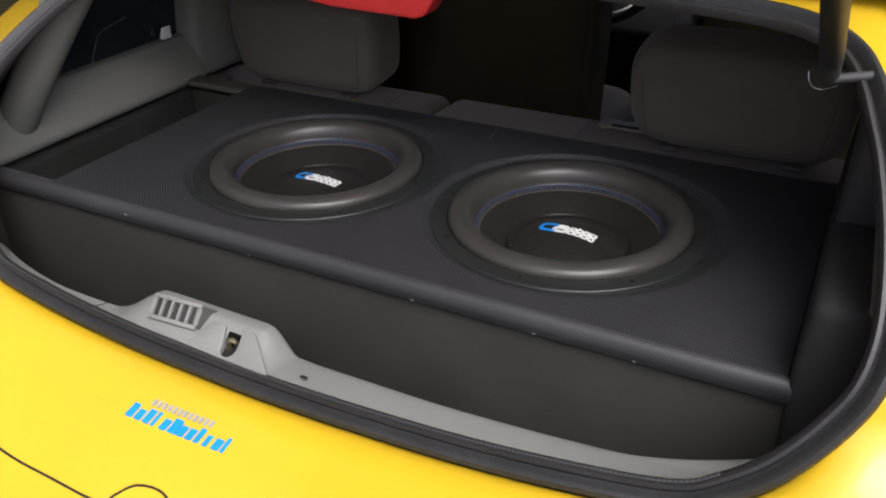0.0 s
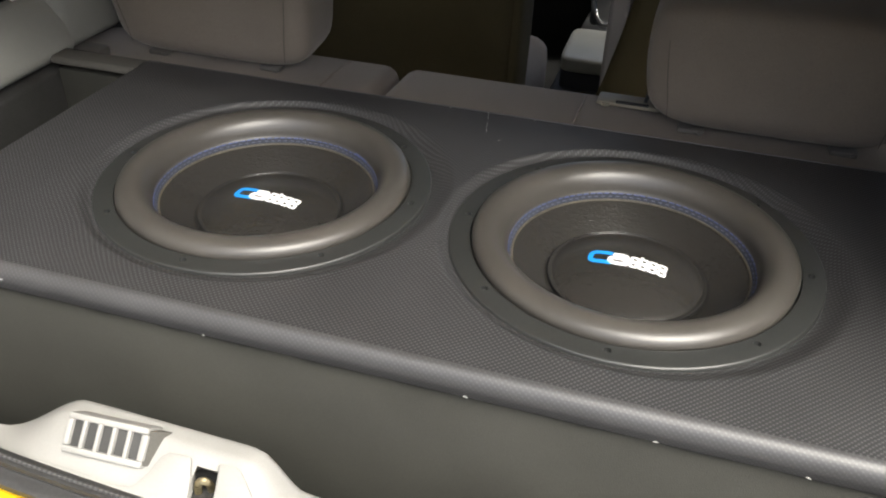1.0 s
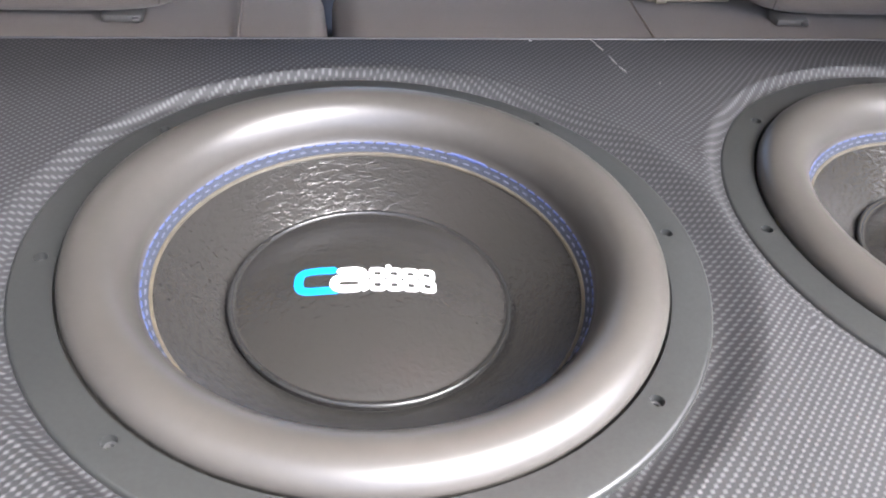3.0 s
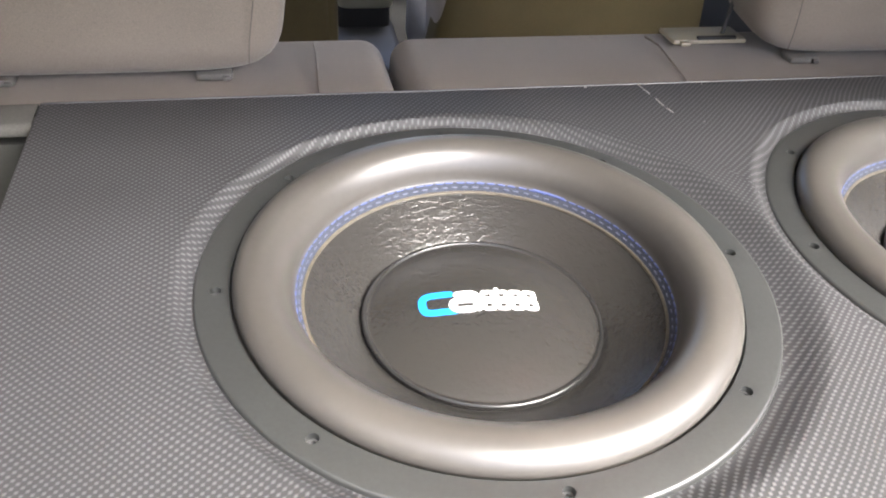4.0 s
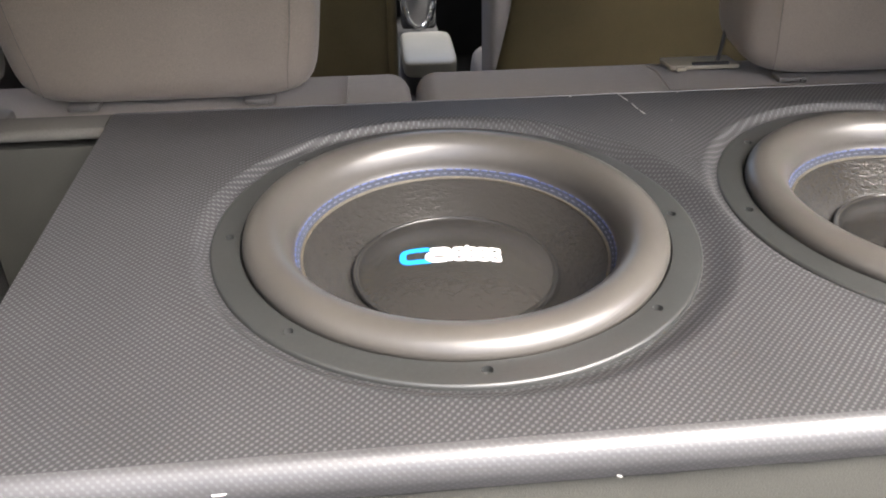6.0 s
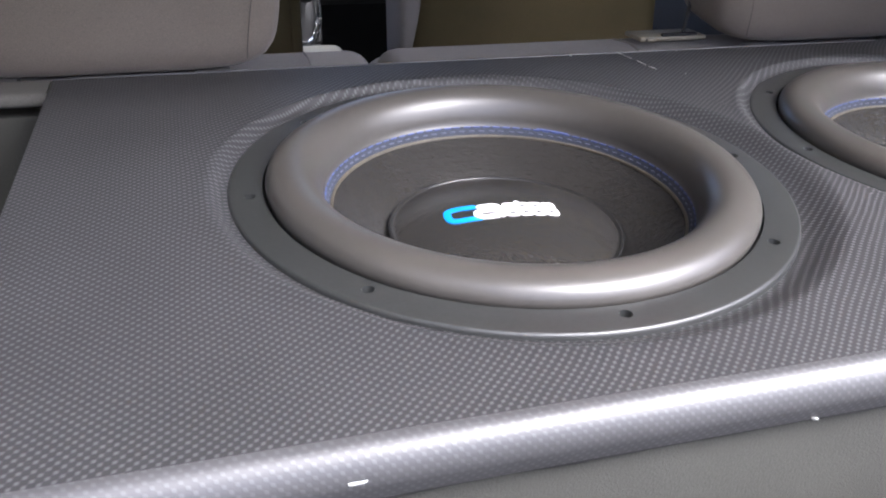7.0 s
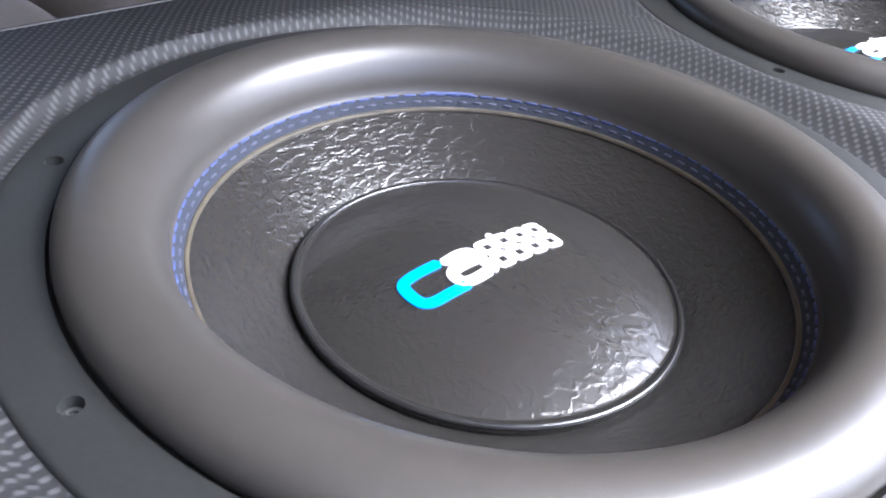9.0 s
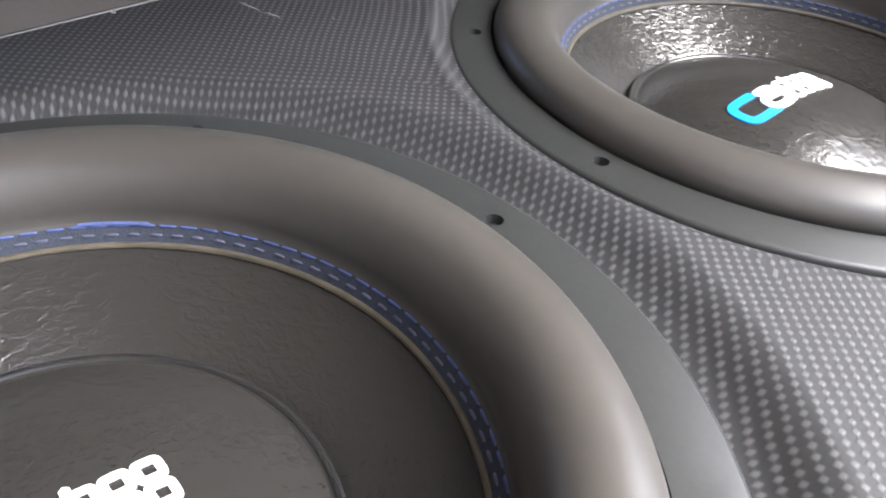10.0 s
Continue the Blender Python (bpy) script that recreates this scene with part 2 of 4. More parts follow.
def rbox(size, at=(0, 0, 0), bevel=0.003, segs=2, taper=1.0, rot=None):
    """A block with rounded edges; its top is scaled by taper."""
    bm = bmesh.new()
    bmesh.ops.create_cube(bm, size=1)
    for v in bm.verts:
        k = taper if v.co.z > 0 else 1.0
        v.co = Vector((v.co.x * size[0] * k, v.co.y * size[1] * k, v.co.z * size[2]))
    if bevel > 0:
        bmesh.ops.bevel(bm, geom=bm.edges[:], offset=min(bevel, min(size) * 0.45), segments=segs, profile=0.5, affect='EDGES')
    if rot is not None:
        bm.transform(Euler([radians(a) for a in rot]).to_matrix().to_4x4())
    bmesh.ops.translate(bm, vec=Vector(at), verts=bm.verts)
    return bm


def pillow(size, at=(0, 0, 0), power=4.0, cuts=10, squeeze=0.0, rot=None):
    """A stuffed block: a superellipsoid that narrows by squeeze towards its bottom."""
    bm = bmesh.new()
    bmesh.ops.create_cube(bm, size=2)
    bmesh.ops.subdivide_edges(bm, edges=bm.edges[:], cuts=cuts, use_grid_fill=True)
    for v in bm.verts:
        p = v.co.copy()
        d = (abs(p.x) ** power + abs(p.y) ** power + abs(p.z) ** power) ** (1 / power)
        p /= d
        k = 1 - squeeze * max(0.0, -p.z)
        v.co = Vector((p.x * size[0] / 2 * k, p.y * size[1] / 2 * k, p.z * size[2] / 2))
    if rot is not None:
        bm.transform(Euler([radians(a) for a in rot]).to_matrix().to_4x4())
    bmesh.ops.translate(bm, vec=Vector(at), verts=bm.verts)
    return bm


def extrude_x(profile, x0, x1, steps=1, uv=False, caps=True):
    """Draws a (y, z) outline from x0 to x1; uv holds x and the way along the outline, in metres."""
    bm = bmesh.new()
    layer = bm.loops.layers.uv.new("UVMap") if uv else None
    rows = []
    for i in range(steps + 1):
        x = x0 + (x1 - x0) * i / steps
        rows.append([bm.verts.new((x, y, z)) for y, z in profile])
    s = [0.0]
    for a, c in zip(profile, profile[1:]):
        s.append(s[-1] + math.hypot(c[0] - a[0], c[1] - a[1]))
    for i in range(steps):
        for j in range(len(profile) - 1):
            f = bm.faces.new((rows[i][j], rows[i + 1][j], rows[i + 1][j + 1], rows[i][j + 1]))
            if uv:
                for lp, (u, w) in zip(f.loops, ((rows[i][j].co.x, s[j]), (rows[i + 1][j].co.x, s[j]), (rows[i + 1][j + 1].co.x, s[j + 1]), (rows[i][j + 1].co.x, s[j + 1]))):
                    lp[layer].uv = (u, w)
    if caps:
        for row in (rows[0], rows[-1]):
            bm.faces.new(row)
    return bm


def prism_y(outline, y0, y1, bevel=0.0):
    """Draws a closed (x, z) outline from y0 to y1."""
    bm = bmesh.new()
    a = [bm.verts.new((x, y0, z)) for x, z in outline]
    c = [bm.verts.new((x, y1, z)) for x, z in outline]
    bm.faces.new(a)
    bm.faces.new(c[::-1])
    for i in range(len(a)):
        j = (i + 1) % len(a)
        bm.faces.new((a[i], c[i], c[j], a[j]))
    bmesh.ops.recalc_face_normals(bm, faces=bm.faces)
    if bevel:
        bmesh.ops.bevel(bm, geom=bm.edges[:], offset=bevel, segments=3, profile=0.5, affect='EDGES')
    return bm


def prism_z(outline, z0, z1, bevel=0.0):
    bm = prism_y([(x, y) for x, y in outline], z0, z1, 0)
    for v in bm.verts:
        v.co = Vector((v.co.x, v.co.z, v.co.y))
    if bevel:
        bmesh.ops.recalc_face_normals(bm, faces=bm.faces)
        bmesh.ops.bevel(bm, geom=bm.edges[:], offset=bevel, segments=2, profile=0.5, affect='EDGES')
    return bm


def tube(points, radius, sides=10, closed=False):
    """A round bar along a line of points."""
    bm = bmesh.new()
    pts = [Vector(p) for p in points]
    n = len(pts)
    rings = []
    for i, p in enumerate(pts):
        a = pts[(i - 1) % n] if (closed or i > 0) else p
        c = pts[(i + 1) % n] if (closed or i < n - 1) else p
        d = (c - a).normalized()
        u = d.cross(Vector((0.31, 0.17, 0.93))).normalized()
        w = d.cross(u)
        rings.append([bm.verts.new(p + radius * (math.cos(2 * math.pi * k / sides) * u + math.sin(2 * math.pi * k / sides) * w)) for k in range(sides)])
    for i in range(n if closed else n - 1):
        a, c = rings[i], rings[(i + 1) % n]
        for k in range(sides):
            bm.faces.new((a[k], a[(k + 1) % sides], c[(k + 1) % sides], c[k]))
    if not closed:
        bm.faces.new(rings[0][::-1])
        bm.faces.new(rings[-1])
    return bm


def spline(points, per=8, closed=False):
    """A smooth line through points (Catmull-Rom)."""
    pts = [Vector(p) for p in points]
    n = len(pts)
    out = []
    for i in range(n if closed else n - 1):
        p = [pts[(i + k) % n] if closed else pts[min(max(i + k, 0), n - 1)] for k in (-1, 0, 1, 2)]
        for s in range(per):
            t = s / per
            out.append(0.5 * ((2 * p[1]) + (p[2] - p[0]) * t + (2 * p[0] - 5 * p[1] + 4 * p[2] - p[3]) * t * t + (3 * p[1] - p[0] - 3 * p[2] + p[3]) * t ** 3))
    if not closed:
        out.append(pts[-1])
    return out


def loft(rings, closed=True):
    """A skin over rings of equally many points."""
    bm = bmesh.new()
    vs = [[bm.verts.new(p) for p in ring] for ring in rings]
    for a, c in zip(vs, vs[1:]):
        m = len(a)
        for i in range(m if closed else m - 1):
            j = (i + 1) % m
            bm.faces.new((a[i], a[j], c[j], c[i]))
    return bm


# ---------------------------------------------------------------- ground
GROUND = -0.78
bm = bmesh.new()
bmesh.ops.create_grid(bm, x_segments=8, y_segments=8, size=400)
ground = link("ground", bm, ASPHALT)
ground.location = (0, 0, GROUND)
tagged(ground, "dark grey asphalt under the car, reaching away", "ground", kind="structure")
# an unseen plastered wall, added along the car's left side to hold back sky light
wall_bm = bmesh.new()
bmesh.ops.create_cube(wall_bm, size=1)
for v in wall_bm.verts:
    v.co = Vector((v.co.x * .24, v.co.y * 9.0, (v.co.z + .5) * 3.4))
bmesh.ops.bevel(wall_bm, geom=wall_bm.edges[:], offset=.01, segments=2, profile=0.5, affect='EDGES')
wall = link("sky_block_west", wall_bm, PLASTER)
wall.location = (-1.75, -1.0, GROUND)
tagged(wall, "unseen grey plastered wall, added to block sky light from the left", "wall", kind="structure")

# ---------------------------------------------------------------- car body round the boot opening
car = empty("car", (0, 0, GROUND))
tagged(car, "yellow hatchback car with its boot open, parked on asphalt", "car")


def car_part(name, bm, mat, label="", parent=None, smooth=True, angle=40):
    bmesh.ops.translate(bm, vec=(0, 0, -GROUND), verts=bm.verts)
    ob = link(name, bm, mat, None, label, smooth, angle)
    ob.parent = parent or car
    return ob


# half outline of the opening, (x, z), from the middle of the sill round to the middle of the roof edge
HALF = [(0, -.063), (.08, -.062), (.189, -.058), (.288, -.050), (.375, -.038), (.412, -.021), (.445, .005), (.473, .041), (.487, .071), (.490, .105),
        (.482, .145), (.468, .180), (.454, .203), (.444, .217), (.430, .230), (.411, .239), (.387, .245), (.355, .249), (.300, .252), (.2, .255), (.1, .257), (0, .258)]


def opening(x, z):
    """The opening's skin stands steep at the sill and lies back towards the roof."""
    return Vector((x, -.335 + 0.5 * (z + .06) + 4.5 * max(0.0, z - .06) ** 2, z))


LOOP = [opening(x, z) for x, z in HALF] + [opening(-x, z) for x, z in HALF[-2:0:-1]]
LOOP = spline(LOOP, per=5, closed=True)


def inward(p):
    return Vector((0, 1, -0.5 - 9.0 * max(0.0, p.z - .06))).normalized()


def outward(i, ring):
    n = len(ring)
    d = (ring[(i + 1) % n] - ring[(i - 1) % n]).normalized()
    return d.cross(inward(ring[i])).normalized()


def offset(ring, out, deep=0.0):
    """The loop moved outwards in the opening's plane, and into the car by deep."""
    return [p + outward(i, ring) * out + inward(p) * deep for i, p in enumerate(ring)]


sign = 1 if outward(0, LOOP).z < 0 else -1
# rubber: a fat bulb and a thin inner fin with a groove between
seal_prof = [(0.012, 0.004), (0.0115, -0.003), (0.009, -0.008), (0.005, -0.0095), (0.001, -0.007), (-0.0005, -0.003), (-0.0025, -0.0015), (-0.005, -0.0045),
             (-0.008, -0.005), (-0.0105, -0.002), (-0.011, 0.005), (0.0, 0.008)]
car_part("boot_seal", loft([offset(LOOP, sign * o, d) for o, d in seal_prof] + [offset(LOOP, sign * seal_prof[0][0], seal_prof[0][1])]), RUBBER, "black rubber boot seal with a bulb and a fin")

ribs = [p + outward(i, LOOP) * sign * -.0106 + inward(p) * -.0018 for i, p in enumerate(LOOP) if p.z < -.02]
ribs.sort(key=lambda p: p.x)
car_part("seal_ribs", tube(ribs, 0.0014, 8), RIBBED, "fine ribs along the seal's inner fin")

# painted skin: leaves the opening, then runs down over the bumper, out over the sides and forwards over the roof
rings = []
base = offset(LOOP, sign * 0.0105, 0.003)
DROPS = ((0.0, 0.006), (0.006, 0.0), (0.018, -0.0028), (0.030, -0.0030), (0.040, 0.0), (0.055, 0.0035), (0.09, 0.010), (0.125, 0.022), (0.15, 0.036), (0.19, 0.060), (0.26, 0.12), (0.30, 0.20), (0.31, 0.45))


def along(pairs, v):
    """Reads a table of rising (key, value) pairs at v."""
    for (a, fa), (b, fb) in zip(pairs, pairs[1:]):
        if v <= b:
            return fa + (fb - fa) * (v - a) / (b - a)
    return pairs[-1][1]


def skin_z(x, y):
    """Height of the painted sill between opening and bumper."""
    z = along(HALF[:5], abs(x))
    s = max(0.006, -.3385 + .5 * (z + .063) - y)
    return z - .0107 - along(DROPS, s) - 0.12 * s


for s, drop in DROPS:
    ring = []
    for i, p in enumerate(base):
        o = outward(i, LOOP) * sign
        c = LOOP[i]
        low = min(1.0, max(0.0, (0.05 - c.z) / 0.075))
        top = min(1.0, max(0.0, (c.z - 0.17) / 0.06))
        side = max(0.0, 1 - low - top)
        q = p + Vector((o.x * s * 0.5, -s, -drop - 0.12 * s)) * low
        q += Vector((math.copysign(1, p.x) * min(s, .16), s * 0.4, -drop * 0.3)) * side
        q += Vector((o.x * .3 * s, s * 2.2, 0.85 * s - drop * .3)) * top
        ring.append(q)
    rings.append(ring)
car_part("painted_skin", loft(rings), PAINT, "glossy yellow painted bodywork round the opening")

# bumper joint and the round badge recess
joint = [Vector((p.x, p.y, skin_z(p.x, p.y) + .0003)) for p in spline([(x, y, 0) for x, y in (
    (-.37, -.458), (-.30, -.466), (-.217, -.476), (-.149, -.478), (-.09, -.478), (-.075, -.468), (-.060, -.456), (-.035, -.453),
    (-.012, -.462), (0.01, -.478), (.1, -.478), (.3, -.466), (.37, -.458))], per=8)]
car_part("bumper_joint", tube(joint, 0.0012, 8), HOLE, "thin dark joint between tailgate sill and bumper")


def decal(outline, name, mat, label=""):
    """A thin flat mark laid on the painted sill, from an (x, y) outline."""
    bm = bmesh.new()
    a = [bm.verts.new((x, y, skin_z(x, y) + 0.0012)) for x, y in outline]
    c = [bm.verts.new((x, y, skin_z(x, y) + 0.0002)) for x, y in outline]
    bm.faces.new(a)
    bm.faces.new(c[::-1])
    for i in range(len(a)):
        j = (i + 1) % len(a)
        bm.faces.new((a[i], a[j], c[j], c[i]))
    return car_part(name, bm, mat, label, smooth=False)


# the decal's two lines of lettering, as bars one to a letter
for k in range(12):
    x0, w = -.1195 + k * 0.0103, (0.0074, 0.0074, 0.0074, 0.0036, 0.0078, 0.0094, 0.0078, 0.0074, 0.0056, 0.0052, 0.0078, 0.0036)[k]
    tall = 0.0145 if k in (0, 2, 3, 5, 8, 11) else 0.0108
    yb = -.4075 + 0.0002 * k
    decal([(x0, yb), (x0 + w, yb), (x0 + w + 0.0012, yb + tall), (x0 + 0.0012, yb + tall)], "decal_bar", BLUE, "blue decal lettering bar")
for k in range(12):
    x0, yb = -.102 + k * 0.0063, -.3895 + 0.0001 * k
    decal([(x0, yb), (x0 + 0.0036, yb), (x0 + 0.0042, yb + 0.0062), (x0 + 0.0006, yb + 0.0062)], "decal_small_bar", GREY_INK, "small silver decal lettering bar")
car_part("badge", lathe([(0, 0.006), (0.018, 0.005), (0.026, 0.002), (0.030, -0.004), (0.030, -0.02)], 40), CHROME, "round chrome badge").location = (-.048, -.476, skin_z(-.048, -.476) - GROUND - .001)

# ---- sill trim: a moulded ledge with a hump that carries the vent and the lock
def sill_height(x, y):
    """Height of the ledge; the hump stands between its two ramps."""
    up = min(1.0, max(0.0, (x + .240) / .062)) * min(1.0, max(0.0, (-.008 - x) / .034))
    up = up * up * (3 - 2 * up)
    t = (y + .330) / 0.075
    plain = -.062 - 0.016 * min(t, 1.0) ** 2 - 0.012 * max(0, (-x - .3) / .15) * t
    hump = -.0595 + 0.022 * min(1, t * 1.8) - 0.010 * max(0, t - .55) - 0.02 * max(0.0, x + .15)
    z = plain + (hump - plain) * up
    return z + 0.02 * max(0.0, (abs(x) - .30) / .14) ** 2


bm = bmesh.new()
nx, ny = 150, 16
grid = []
for i in range(nx + 1):
    x = -.47 + .94 * i / nx
    near = opening(x, -.06).y + 0.008
    hump_up = min(1.0, max(0.0, (x + .240) / .055)) * min(1.0, max(0.0, (.012 - x) / .06))
    plain_far = -.276 + 0.50 * max(0.0, x - .1) ** 2 - 0.016 * min(1.0, max(0.0, (-.1 - x) / .15)) + 0.75 * max(0.0, -.26 - x) ** 2
    far = plain_far + (-.270 - plain_far) * hump_up
    row = []
    for j in range(ny + 1):
        y = near + (far - near) * j / ny
        z = sill_height(x, y)
        if j == ny:
            z -= 0.005
        row.append(bm.verts.new((x, y, z)))
    row.append(bm.verts.new((x, far + 0.004, sill_height(x, far) - 0.05)))
    row.append(bm.verts.new((x, far + 0.006, -.36)))
    grid.append(row)
for a, c in zip(grid, grid[1:]):
    for j in range(len(a) - 1):
        # leave the lock pocket open
        x, y = (a[j].co.x + c[j].co.x) / 2, (a[j].co.y + a[j + 1].co.y) / 2
        if -.078 < x < -.053 and -.327 < y < -.297:
            continue
        bm.faces.new((a[j], c[j], c[j + 1], a[j + 1]))
sill = car_part("sill_trim", bm, PLASTIC, "light grey moulded plastic boot sill trim", angle=50)
# a near-black block fills the pocket in place of its shade
car_part("lock_pocket", rbox((.036, .044, .040), (-.0655, -.310, -.078), 0.004), HOLE, "near-black block that stands for the shade in the lock pocket", sill).parent = sill
for ob in (car_part("striker", tube(spline([(-.0705, -.3085, -.066), (-.0705, -.3075, -.052), (-.067, -.306, -.048), (-.0632, -.3045, -.052), (-.0632, -.303, -.066)], 5), 0.0028, 8), BRASS, "yellow-plated lock striker loop"),
           car_part("clip_hole", rbox((.008, .003, .0016), (.024, -.312, -.0580), 0.0007), HOLE, "small dark clip hole")):
    ob.parent = sill

# raised flange along the seal that widens into the lock cover, with a rounded notch over the pocket
notch = [(-.0560, -.3090)] + [(-.0635 + .0088 * math.cos(radians(d)), -.3155 - .0085 * math.sin(radians(d))) for d in range(0, 181, 15)] + [(-.0755, -.3060)]
outline = [(-.236, -.3305), (-.215, -.3245), (-.185, -.3215), (-.150, -.3220), (-.125, -.3235), (-.112, -.3215), (-.105, -.312), (-.101, -.301), (-.096, -.2968), (-.0800, -.2960)]
outline += notch[::-1] + [(-.0600, -.2950), (-.047, -.2945), (-.041, -.2975), (-.006, -.3285), (-.008, -.3315), (-.12, -.3325)]
bm = prism_z(outline, -.085, -.040, 0.0018)
for v in bm.verts:
    if v.co.z > -.06:
        v.co.z += .040 + sill_height(v.co.x, max(v.co.y, -.329)) + .0042 + .10 * max(0.0, v.co.x + .045)
car_part("lock_cover", bm, PLASTIC, "light grey flange and lock cover", sill)
car_part("trim_joint", tube([(-.268, -.3285, -.0615), (-.262, -.312, -.0622), (-.255, -.292, -.0655)], 0.0006, 6), HOLE, "thin joint across the sill trim", sill)

# vent insert: a tilted frame with five dark slots between upright bars
V = Matrix.Translation((-.1415, -.304, -.0360)) @ Euler((radians(46), radians(0), radians(3))).to_matrix().to_4x4()


def vent_part(name, bm, mat, label="", smooth=True):
    bm.transform(V)
    ob = car_part(name, bm, mat, label, smooth=smooth)
    ob.parent = sill
    return ob


frame_w, frame_h = .061, .0265
# a dark plate close behind the bars stands for the shade in the slots
vent_part("vent_back", rbox((frame_w, frame_h, .012), (0, 0, -.0085), 0.001), VENT_DARK, "dark plate that stands for the shade inside the vent")
for sx in (-1, 1):
    vent_part("vent_frame_side", rbox((.0050, frame_h - .0085, .0216), (sx * (frame_w / 2 - .002), 0, -.010), 0.0012), PLASTIC)
for sy in (-1, 1):
    vent_part("vent_frame_rail", rbox((frame_w, .0046, .022), (0, sy * (frame_h / 2 - .002), -.010), 0.0012), PLASTIC)
for k in range(4):
    vent_part("vent_bar", rbox((.0030, frame_h - .006, .006), (-.0168 + k * .0112, 0, -.0022), 0.0008), PLASTIC)
# the cheek borrows the dark felt grey to carry its shade
vent_part("vent_cheek", prism_y([(.0300, -.026), (.0300, .000), (.044, -.026)], -.012, .012, 0.001), FELT, "cheek beside the vent, its shade put into a darker grey")

# ---- boot floor, linings and side trims
car_part("boot_floor", rbox((1.12, .60, .02), (0, -.02, -.37), 0.003), CARPET, "black carpeted boot floor")
left_lower = prism_y([(-.62, -.36), (-.56, -.36), (-.556, -.02), (-.62, .0)], -.26, .25, 0.003)
car_part("side_lining", left_lower, CARPET, "dark carpeted boot side")
car_part("side_trim", prism_y([(-.560, -.006), (-.556, .004), (-.568, .046), (-.582, .069), (-.66, .073), (-.66, -.02), (-.60, -.022)], -.20, .225, 0.005), TRIM, "grey moulded side trim under the quarter window")
car_part("roof_pillar", prism_y([(-.566, -.01), (-.66, -.01), (-.60, .42), (-.52, .42), (-.548, .16)], .212, .345, 0.016), TRIM, "grey rear roof pillar trim")
glass = prism_y([(-.600, .050), (-.612, .050), (-.575, .30), (-.565, .30)], -.13, .24, 0.001)
car_part("quarter_window", glass, GLASS, "dark tinted quarter window")
car_part("window_line", tube(spline([(-.594, .025, .062), (-.588, .038, .095), (-.584, .046, .112), (-.582, .065, .118), (-.581, .098, .124)], 4), 0.0004, 6), SCUFF, "thin pale line along the quarter window")
# white wedge stands for the daylight showing past the window corner
car_part("window_sliver", prism_y([(-.594, .072), (-.586, .070), (-.586, .090)], .170, .190, 0.001), WHITE, "pale sliver painted for daylight at the window corner")


def pillar_strip(side, mat, name, label, z0, z1):
    """Trim that lines the opening's upright on one side."""
    rings = []
    for k in range(25):
        z = z0 + (z1 - z0) * k / 24
        xs = [(x, zz) for x, zz in HALF]
        x = None
        for (xa, za), (xb, zb) in zip(xs[4:-4], xs[5:]):
            if za <= z <= zb:
                x = xa + (xb - xa) * (z - za) / (zb - za)
        x = ((x or .42) + (.010 if side < 0 else 0)) * side
        p = opening(x, z)
        o = Vector((side, 0, 0))
        rings.append([p + o * .004 + Vector((0, .006, 0)), p - o * .010 + Vector((0, .010, 0)), p - o * .014 + Vector((0, .020, 0)), p - o * .004 + Vector((0, .038, 0)),
                      p + o * .035 + Vector((0, .075, 0)), p + o * .085 + Vector((0, .125, 0)), p + o * .10 + Vector((0, .125, 0)), p + o * .04 + Vector((0, .03, 0))])
    return car_part(name, loft(rings), mat, label, angle=60)


pillar_strip(-1, DARK, "opening_trim", "dark trim on the opening's upright", .06, .222)
trim_line = spline([(-.425, -.025, .300), (-.478, -.072, .205), (-.537, -.112, .100), (-.592, -.122, .020), (-.610, -.122, -.03)], 6)
car_part("pillar_trim", tube(trim_line, 0.027, 18), TRIM, "rounded grey trim of the rear pillar", angle=60)
pillar_strip(1, DARK, "opening_trim", "dark trim on the opening's upright", .10, .222)
# right side: a dark lined panel that stands above the enclosure
car_part("side_panel", prism_y([(.440, -.36), (.435, .02), (.440, .085), (.56, .09), (.60, -.36)], -.212, .26, 0.012), CARPET, "black carpet-lined boot side panel")

car_part("side_panel", prism_y([(.440, .07), (.446, .15), (.462, .215), (.60, .22), (.60, .07)], -.06, .26, 0.012), DARK, "dark upper side trim")

# gas strut and its ball bracket
strut = empty("gas_strut", (0, 0, 0))
strut.parent = car
strut.location = (0, 0, -GROUND)
link("strut_tube", tube([(.411, -.100, .238), (.412, -.25, .323), (.413, -.52, .476)], 0.0090, 14), RUBBER, strut, "black gas strut tube")
link("strut_socket", tube([(.411, -.086, .223), (.411, -.110, .245)], 0.0085, 12), DARK, strut)
link("ball_clip", tube(spline([(.396, -.094, .227), (.399, -.098, .218), (.408, -.100, .215), (.419, -.098, .219)], 4), 0.0006, 6), CHROME, strut, "bright spring clip")
link("ball_bracket", tube([(.413, -.090, .221), (.442, -.080, .225)], 0.0042, 10), DARK, strut, "dark ball stud bracket")

# raised tailgate over the opening, hinged at the roof edge
def lid_line(y):
    """Height of the raised tailgate's inner face."""
    t = (.03 - y) / .52
    return .325 + .68 * t - .04 * t * t


lid_ys = [.03 - .52 * k / 12 for k in range(13)]
lid_in = [(y, lid_line(y)) for y in lid_ys]
lid_out = [(y + .03 + .03 * math.sin(math.pi * k / 12), lid_line(y) + .035) for k, y in enumerate(lid_ys)]
tailgate = car_part("tailgate", extrude_x(lid_in + lid_out[::-1] + lid_in[:1], -.50, .50, 6), PAINT, "raised yellow tailgate over the boot")
lining = [(y, lid_line(y) - .004) for y in lid_ys[6:12]] + [(y, lid_line(y) - .016) for y in lid_ys[6:12]][::-1]
car_part("tailgate_lining", extrude_x(lining + lining[:1], -.44, .44, 6), DARK, "dark plastic tailgate lining").parent = tailgate
